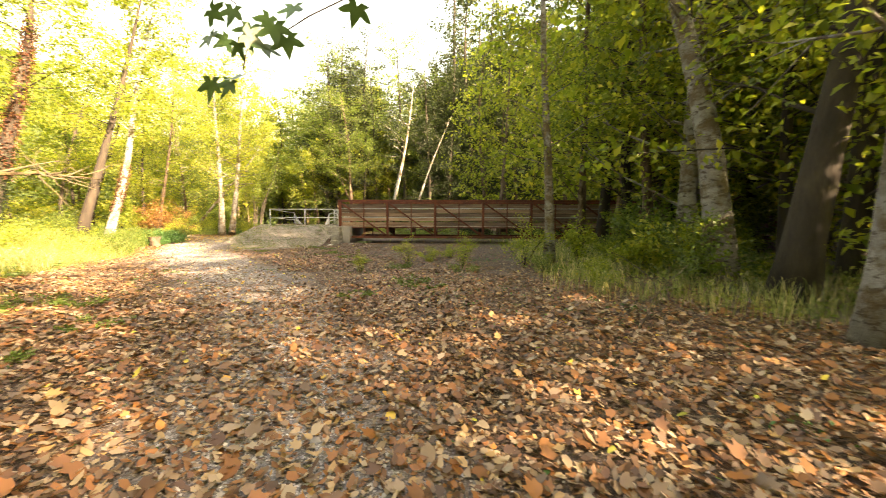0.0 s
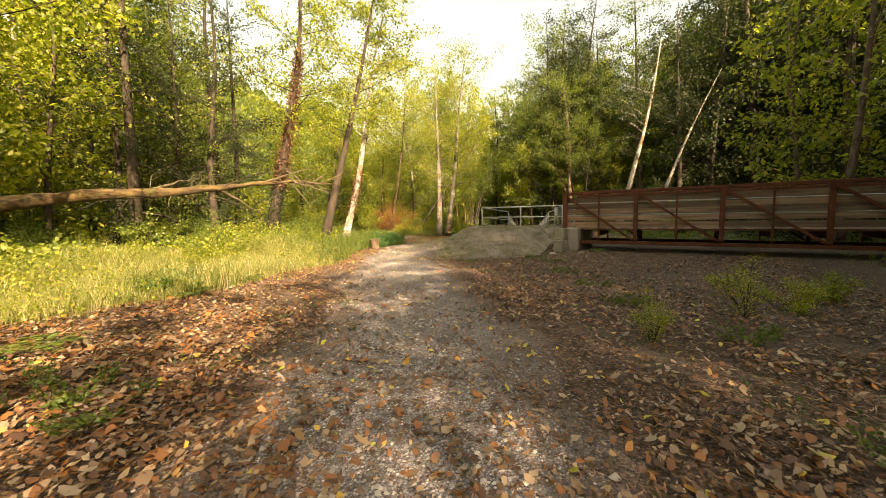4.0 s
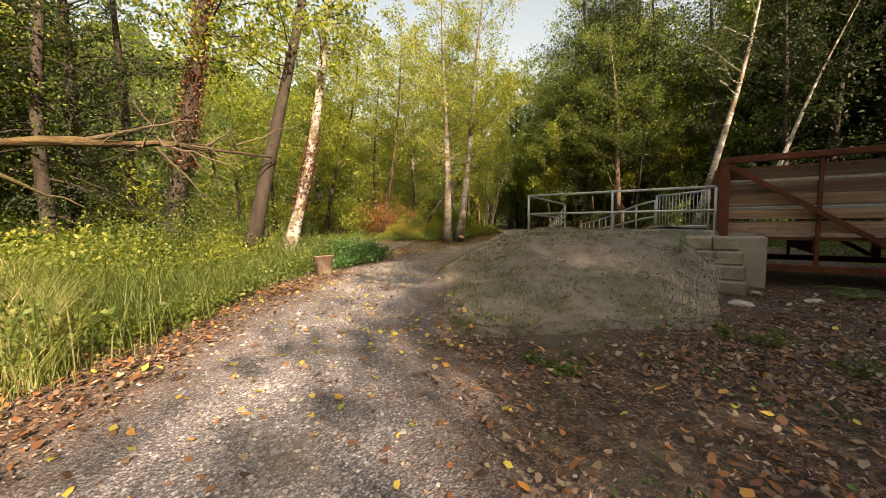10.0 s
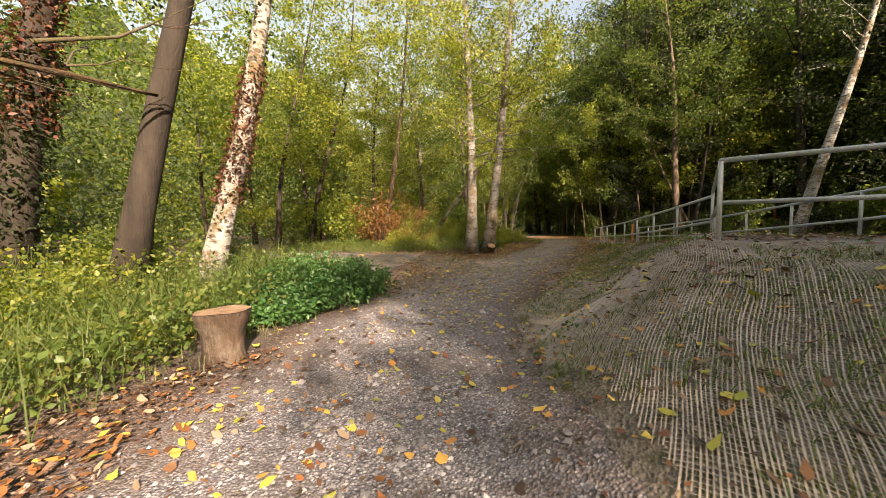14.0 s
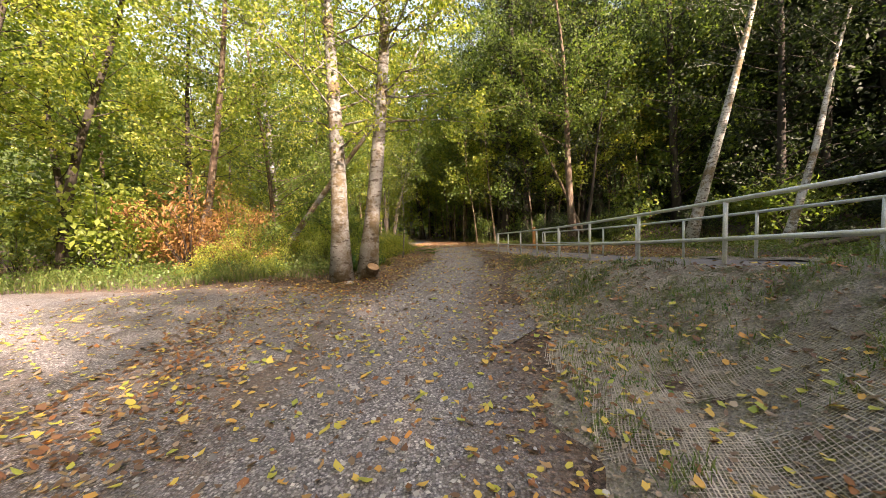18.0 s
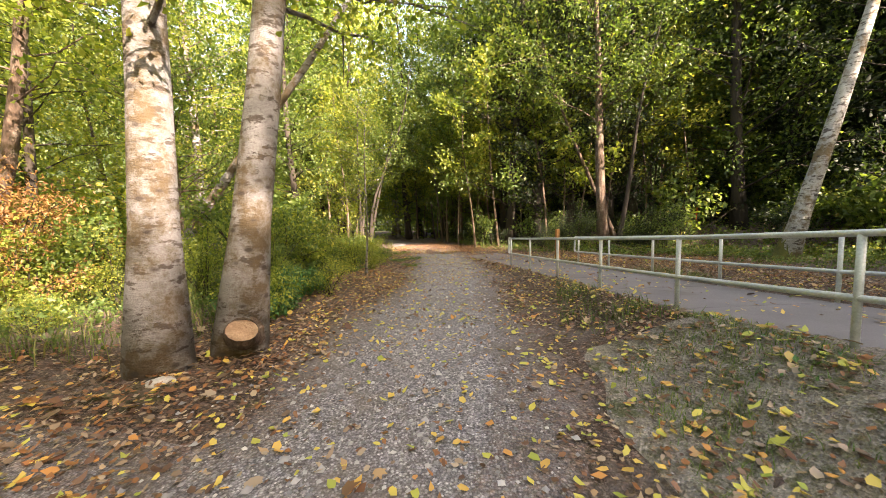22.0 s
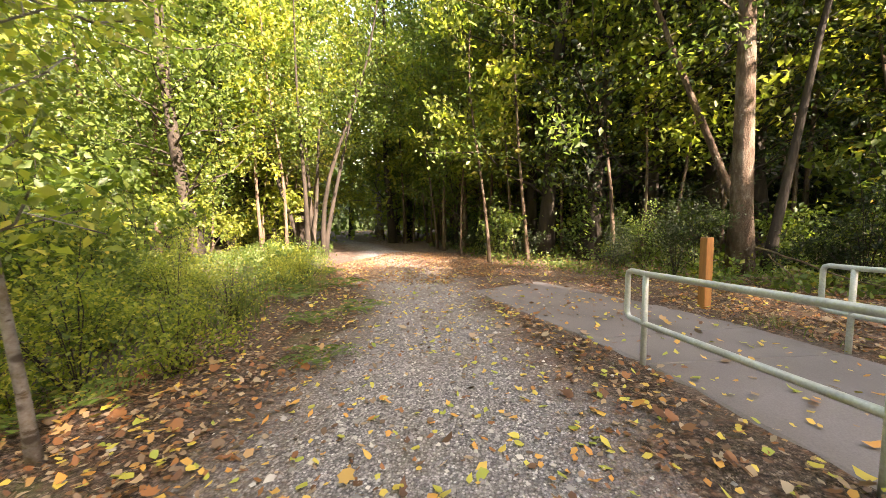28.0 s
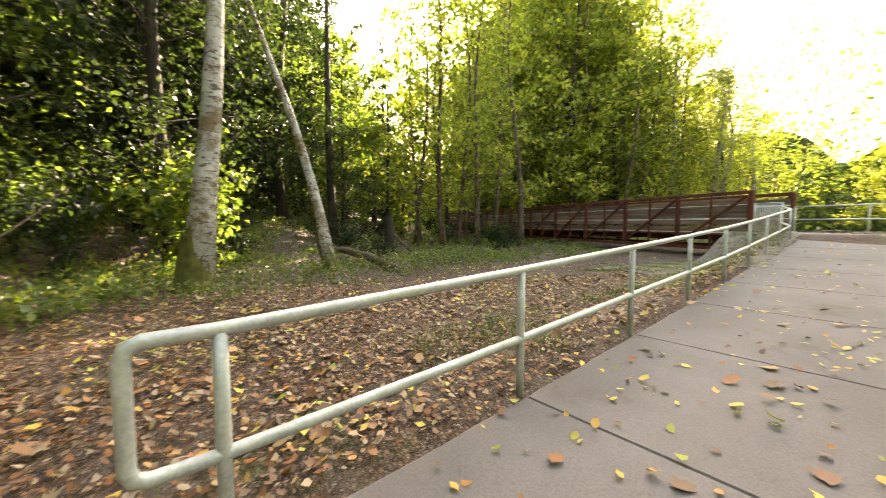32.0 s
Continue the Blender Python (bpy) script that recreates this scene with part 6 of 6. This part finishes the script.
fallen("yellow_trail_leaves", "many small yellow and orange leaves over the gravel", x, y, 0.075, FALLEN_YELLOW, 58, "curl", 0.015, 0.25)
x, y = strewn(34000, 61, -16, 33, -4, 48, lambda x, y: np.where(ramp_height(x, y)[1] < 1.25, 0.04, 0.10 + 0.10 * wavy(x, y, 1.2, 3.0)) * (left_of(FOREST_EDGE, x, y) > -0.8))
fallen("mixed_leaves_far", "yellow, tan and orange leaves below the ramp", x, y, 0.075, FALLEN_YELLOW, 62, "curl", 0.015, 0.3)
x, y = strewn(2500, 53, -18, 36, -8, 48, lambda x, y: 0.05 + 0.05 * (ramp_height(x, y)[1] < 1.4))
fallen("yellow_maple_leaves", "curled tan and brown maple leaves on the concrete", x, y, 0.12, LITTER, 54, "maple", 0.02)


def pebbles(n, seed):
    g = np.random.default_rng(seed)
    line = resampled(TRAIL, 0.25)
    line = line[(line[:, 1] > 0) & (line[:, 1] < 48)]
    i = g.integers(0, len(line), n)
    x, y = line[i, 0] + g.normal(0, 0.75, n), line[i, 1] + g.normal(0, 0.5, n)
    s = g.gamma(2.2, 0.0042, n) + 0.004
    o = np.array([(1, 0, 0), (0, 1, 0), (-1, 0, 0), (0, -1, 0), (0, 0, 0.8), (0, 0, -0.5)])
    t = np.array([(0, 1, 4), (1, 2, 4), (2, 3, 4), (3, 0, 4)])
    yaw = g.uniform(0, 6.28, n)[:, None]
    p = o[None] * (s[:, None, None] * g.uniform(0.6, 1.3, (n, 6, 1)))
    X = x[:, None] + p[..., 0] * np.cos(yaw) - p[..., 1] * np.sin(yaw)
    Y = y[:, None] + p[..., 0] * np.sin(yaw) + p[..., 1] * np.cos(yaw)
    Z = (land(x, y) + 0.03)[:, None] + p[..., 2] + 0.002
    f = (np.arange(n)[:, None, None] * 6 + t[None]).reshape(-1, 3)
    tagged(new("gravel_stones", mesh_from("gravel_stones", np.stack([X, Y, Z], -1).reshape(-1, 3), f, STONE_MIX)), "loose grey gravel stones on the trail", "gravel", kind="stuff")


STONE_MIX = foliage("loose_gravel", [(0.0, (0.10, 0.098, 0.10)), (0.5, (0.24, 0.23, 0.23)), (0.85, (0.40, 0.385, 0.37)), (1.0, (0.6, 0.57, 0.54))], 0.9, 0.0)
pebbles(30000, 55)


# ---------------------------------------------------------------- single things
def stump():
    o = thing("tree_stump", "short cut tree stump flaring at its top", "stump", (-15.2, 19.95, ground_z(-15.2, 19.95)))
    a = np.linspace(0, 2 * np.pi, 22, endpoint=False)
    rows = []
    for z, r in ((-0.1, 0.24), (0.1, 0.20), (0.3, 0.215), (0.44, 0.26), (0.52, 0.275)):
        w = r * (1 + 0.07 * np.sin(a * 3 + 1) + 0.05 * np.sin(a * 5 + z * 4))
        rows.append(np.stack([np.cos(a) * w, np.sin(a) * w, z + 0.02 * np.cos(a) * z], -1))
    v = np.vstack(rows)
    i, j = np.meshgrid(np.arange(4), np.arange(22), indexing="ij")
    k = (j + 1) % 22
    f = np.stack([i * 22 + j, i * 22 + k, i * 22 + 22 + k, i * 22 + 22 + j], -1).reshape(-1, 4)
    child("stem", mesh_from("stump_stem", v, f, BARK_WARM, True), o)
    top = rows[-1] * (0.97, 0.97, 1) + (0, 0, 0.004)
    c = len(top)
    ft = np.array([(m, (m + 1) % 22, c) for m in range(22)])
    child("cut_face", mesh_from("stump_face", np.vstack([top, [(0, 0, 0.53)]]), ft, CUT_WOOD), o, "pale sawn wood")


stump()


def log_piece(name, label, a, b, r0, r1, bark, ends=True, sides=14, bow=0.0, category="log"):
    a, b = np.array(a, float), np.array(b, float)
    o = thing(name, label, category, tuple(a))
    k = np.linspace(0, 1, 9)[:, None]
    line = (b - a) * k + np.array([0, 0, bow]) * np.sin(k * np.pi) + np.random.default_rng(int(abs(a[0]) * 100)).normal(0, 0.012, (9, 3))
    rad = np.linspace(r0, r1, 9) * (1 + 0.09 * np.sin(np.arange(9) * 2.1))
    v, f = tube(line, rad, sides, False)
    child("stem", mesh_from("log_stem", v, f, bark, True), o)
    if ends:
        for e, s in ((0, -1), (8, 1)):
            d = (line[8] - line[0]) / np.linalg.norm(line[8] - line[0])
            ring = v[e * sides : (e + 1) * sides] * 1.0
            c = ring.mean(0)
            ring = c + (ring - c) * 0.98 + d * s * 0.004
            ft = np.array([(m, (m + 1) % sides, sides) for m in range(sides)])
            child("cut_face", mesh_from("log_face", np.vstack([ring, [c + d * s * 0.02]]), ft, CUT_WOOD), o, "pale splintered cut wood")
    return o


log_piece("cut_log", "short cut log leaning at the foot of an alder", (-18.56, 32.6, 0.40), (-18.85, 33.0, 0.22), 0.17, 0.20, BARK_WARM)


def fallen_tree():
    """A long dead trunk, thick and mossy at its butt, kinked and slender towards the top."""
    a, b = np.array((-18.7, 7.4, 2.02)), np.array((-18.3, 20.6, 3.8))
    o = thing("fallen_tree", "long fallen mossy trunk resting across other trees", "fallen tree", tuple(a))
    k = np.linspace(0, 1, 26)
    g = np.random.default_rng(33)
    line = (b - a) * k[:, None]
    line[:, 2] += 0.16 * np.sin(k * 3.1) + 0.07 * np.sin(k * 11) - 0.5 * np.clip(k - 0.82, 0, 1)
    line[:, 0] += 0.22 * np.sin(k * 5) + 0.06 * np.sin(k * 17)
    line += g.normal(0, 0.018, line.shape)
    rad = np.interp(k, [0, 0.05, 0.3, 0.55, 0.75, 1], [0.30, 0.22, 0.17, 0.11, 0.07, 0.02]) * g.uniform(0.86, 1.16, 26)
    v, f = tube(line, rad, 12, False)
    v = v + g.normal(0, 0.012, v.shape)
    child("stem", mesh_from("log_stem", v, f, MOSSY_WOOD, True), o)
    for i in (7, 12, 16, 19):
        d = np.array((g.normal(0, 0.5), 0.9, g.choice((-0.45, 0.35))))
        q = np.linspace(0, 1, 8)[:, None]
        ln = g.uniform(1.4, 2.6)
        limb = line[i] + d * ln * q + g.normal(0, 0.05, (8, 3)) * q
        v, f = tube(limb, np.linspace(rad[i] * 0.55, 0.012, 8), 7, False)
        child("broken_limb", mesh_from("broken_limb", v, f, DEAD_WOOD, True), o)
    return o


fl = fallen_tree()


log_piece("cut_log", "weathered log end lying in the meadow grass", (-15.5, 11.0, 0.45), (-17.0, 11.4, 0.40), 0.2, 0.19, BARK_WARM)


def bare_twigs(o, a, b, n, seed, r=0.03, length=1.2):
    g = np.random.default_rng(seed)
    a, b = np.array(a, float), np.array(b, float)
    for i in range(n):
        p = a + (b - a) * g.uniform(0.15, 1.0)
        d = g.normal(0, 1, 3) + (b - a) / np.linalg.norm(b - a) * 0.9
        d /= np.linalg.norm(d)
        ln = length * g.uniform(0.4, 1.3)
        k = np.linspace(0, 1, 6)[:, None]
        line = p + d * ln * k + g.normal(0, 0.06, (6, 3)) * k - a * 0
        pieces = [tube(line, np.linspace(r * g.uniform(0.4, 1), 0.004, 6), 5, False)]
        for _ in range(3):
            s = line[g.integers(2, 5)]
            e = s + (d + g.normal(0, 0.7, 3)) * ln * 0.35
            pieces.append(tube([s, (s + e) / 2 + g.normal(0, 0.02, 3), e], [0.007, 0.005, 0.002], 4, False))
        v, f = joined(pieces)
        child("dead_branch", mesh_from("dead_branch", v, f, DEAD_WOOD), o)


bare_twigs(fl, (0, 0, 0), (0.15, 12.3, 1.75), 30, 91, 0.035, 1.5)
bare_twigs(fl, (0.1, 8.8, 1.25), (0.9, 11.8, 1.7), 12, 97, 0.06, 2.2)


def wooden_post():
    o = thing("wooden_post", "square orange-stained wooden bollard post", "post", (-14.57, 44.88, ground_z(-14.57, 44.88)))
    bm = box(-0.07, -0.07, -0.2, 0.07, 0.07, 1.2, 0.008)
    bmesh.ops.rotate(bm, verts=bm.verts, cent=(0, 0, 0), matrix=Matrix.Rotation(radians(24), 3, "Z"))
    part("shaft", bm, POST_WOOD, o)
    bm = box(-0.066, -0.066, 1.2, 0.066, 0.066, 1.212, 0.005)
    bmesh.ops.rotate(bm, verts=bm.verts, cent=(0, 0, 0), matrix=Matrix.Rotation(radians(24), 3, "Z"))
    part("cap_face", bm, CUT_WOOD, o, "pale end grain")


wooden_post()


def bare_branch(label, points, r, seed):
    p = np.array(points, float)
    o = thing("bare_branch", label, "branch", tuple(p[0]), "dead branches")
    k = np.linspace(0, len(p) - 1, 12)
    line = np.stack([np.interp(k, np.arange(len(p)), p[:, i]) for i in range(3)], -1) - p[0]
    line += np.random.default_rng(seed).normal(0, 0.012, line.shape)
    v, f = tube(line, np.linspace(r, r * 0.35, 12), 6, False)
    child("stem", mesh_from("branch_stem", v, f, DEAD_WOOD), o)
    bare_twigs(o, line[0], line[-1], 3, seed, r * 0.5, 0.5)


bare_branch("pale bare branch propped in the undergrowth", [(-13.03, 46.6, 0.95), (-12.0, 45.9, 0.45), (-10.9, 45.1, 0.08)], 0.022, 92)
bare_branch("pale bare branch propped in the undergrowth", [(-12.94, 46.4, 0.8), (-12.7, 46.1, 0.45), (-12.5, 45.9, 0.05)], 0.015, 93)
bare_branch("pale bare stick leaning against the bank", [(-9.9, 47.4, 0.2), (-8.6, 46.6, 1.2), (-7.8, 46.2, 2.0)], 0.03, 94)
log_piece("creek_log", "mossy fallen log lying across the creek", (-5.6, 39.9, -0.1), (-2.2, 41.5, 0.5), 0.16, 0.11, DEAD_WOOD, True, 10, 0.12)
log_piece("creek_log", "bleached fallen log beside the creek", (-1.5, 38.2, -0.1), (0.6, 38.9, 0.9), 0.10, 0.06, DEAD_WOOD, True, 8)
log_piece("broken_stump", "jagged broken stump on the creek bank", (1.8, 38.8, 0.0), (1.9, 38.9, 1.7), 0.30, 0.22, BARK_DARK, False, 10, 0.0, "stump")
bare_branch("dry twigs at the trail edge", [(3.0, 5.4, 0.05), (3.6, 6.0, 0.5), (4.4, 6.7, 0.75)], 0.012, 95)
bare_branch("dry twigs at the trail edge", [(3.3, 5.2, 0.05), (3.4, 5.9, 0.7), (3.1, 6.6, 1.0)], 0.012, 96)


def strip_of(name, label, category, at, pts, wide, material):
    o = thing(name, label, category, at)
    p = np.array(pts, float)
    v = np.vstack([p + (0, 0, 0), p + np.array([wide, 0, 0.006])])
    n = len(p)
    f = np.array([(i, i + 1, n + i + 1, n + i) for i in range(n - 1)])
    child("band", mesh_from(name, v, f, material), o)


strip_of("survey_tape", "crumpled pink survey tape lying on the gravel", "tape", (-7.43, 14.5, ground_z(-7.43, 14.5) + 0.04), [(0, -0.10, 0), (0.03, -0.05, 0.03), (-0.02, 0.0, 0.012), (0.02, 0.05, 0.035), (0, 0.11, 0.005)], 0.045, TAPE)
strip_of("marker_ribbon", "orange marker ribbon hanging in the undergrowth", "ribbon", (-6.6, 53.2, 2.2), [(0, 0, 0), (0.02, 0.02, -0.25), (-0.03, 0, -0.5), (0.01, 0.03, -0.8)], 0.09, RIBBON)
strip_of("marker_ribbon", "small red marker ribbon in the far trees", "ribbon", (-29.0, 33.0, 2.0), [(0, 0, 0), (0.02, 0.02, -0.2), (-0.03, 0, -0.4), (0.01, 0.03, -0.5)], 0.12, RIBBON)


def stone(x, y, s, seed, label="pale flat stone at the trail edge"):
    bm = bmesh.new()
    bmesh.ops.create_icosphere(bm, subdivisions=2, radius=1)
    r = random.Random(seed)
    for v in bm.verts:
        v.co *= 1 + 0.22 * noise.noise(v.co * 1.7 + Vector((seed, 0, 0)))
        v.co = Vector((v.co.x * s, v.co.y * s * 0.7, max(v.co.z, -0.4) * s * 0.42))
    me = bpy.data.meshes.new("stone")
    bm.to_mesh(me)
    bm.free()
    me.materials.append(STONE)
    o = tagged(new("stone", me), label, "stone", "loose stones")
    o.matrix_basis = pose(x, y, ground_z(x, y) + 0.12 * s, 0, 0, r.uniform(0, 360))


for i, (x, y, s) in enumerate(((-14.8, 17.3, 0.24), (-19.0, 32.0, 0.13), (-6.2, 21.3, 0.18), (-5.9, 22.4, 0.14), (-6.6, 20.6, 0.12), (-5.2, 22.0, 0.16), (-4.6, 23.0, 0.15))):
    stone(x, y, s, i)


def maple_spray():
    """The near branch of lobed leaves that hangs into the first view."""
    at = np.array(SPRAY)
    o = thing("maple_branch", "hanging branch with dark lobed maple leaves", "branch", tuple(at))
    g = np.random.default_rng(17)
    a = np.array([0, 14, 26, 40, 52, 64, 80, 96, 112, 150, 180, 210, 248, 264, 280, 296, 308, 320, 334, 346]) * np.pi / 180
    r = np.array([1.0, 0.62, 0.5, 0.40, 0.72, 0.92, 0.58, 0.36, 0.62, 0.30, 0.06, 0.30, 0.62, 0.36, 0.58, 0.92, 0.72, 0.40, 0.5, 0.62])
    spots = [(-0.05, 0, 0.0), (0.18, 0.02, 0.0), (0.36, 0, 0.06), (0.1, 0.1, 0.42), (0.3, 0.05, 0.36), (0.48, 0.0, 0.40), (0.62, 0.1, 0.36), (0.85, 0, 0.48), (0.95, 0.1, 0.42), (-0.15, 0.1, 0.45), (0.4, 0.15, 0.55), (0.7, 0.1, 0.6), (0.0, 0.0, 0.62), (0.2, 0.1, 0.68), (1.05, 0.1, 0.7), (1.9, 0.2, 0.75)]
    for sx, sy, sz in spots:
        s = g.uniform(0.16, 0.22)
        m = Euler((g.normal(1.5, 0.35), g.normal(0, 0.3), g.normal(0.1, 0.4))).to_matrix()
        tilt = g.uniform(-2.2, -0.9)
        p = np.stack([np.cos(a + tilt) * r, np.sin(a + tilt) * r, 0.12 * r**2], -1) * s
        v = np.array([m @ Vector(q) for q in np.vstack([p, [(0, 0, 0)]])]) + (sx * 0.66 - 0.03, sy, sz - 0.02)
        k = len(a)
        child("leaf", mesh_from("leaf", v, np.array([(k, i, (i + 1) % k) for i in range(k)]), OAK), o)
    for pts in ([(-0.4, 0.3, 1.1), (0.1, 0.15, 0.75), (0.25, 0.08, 0.4), (0.2, 0.05, 0.1)], [(1.9, 0.3, 1.1), (1.2, 0.2, 0.85), (0.8, 0.1, 0.6), (0.55, 0.06, 0.42)]):
        child("twig", pipe_mesh("twig", pts, 0.006, BARK_DARK, 5), o)


SPRAY = (-1.50, 4.20, 2.72)
maple_spray()
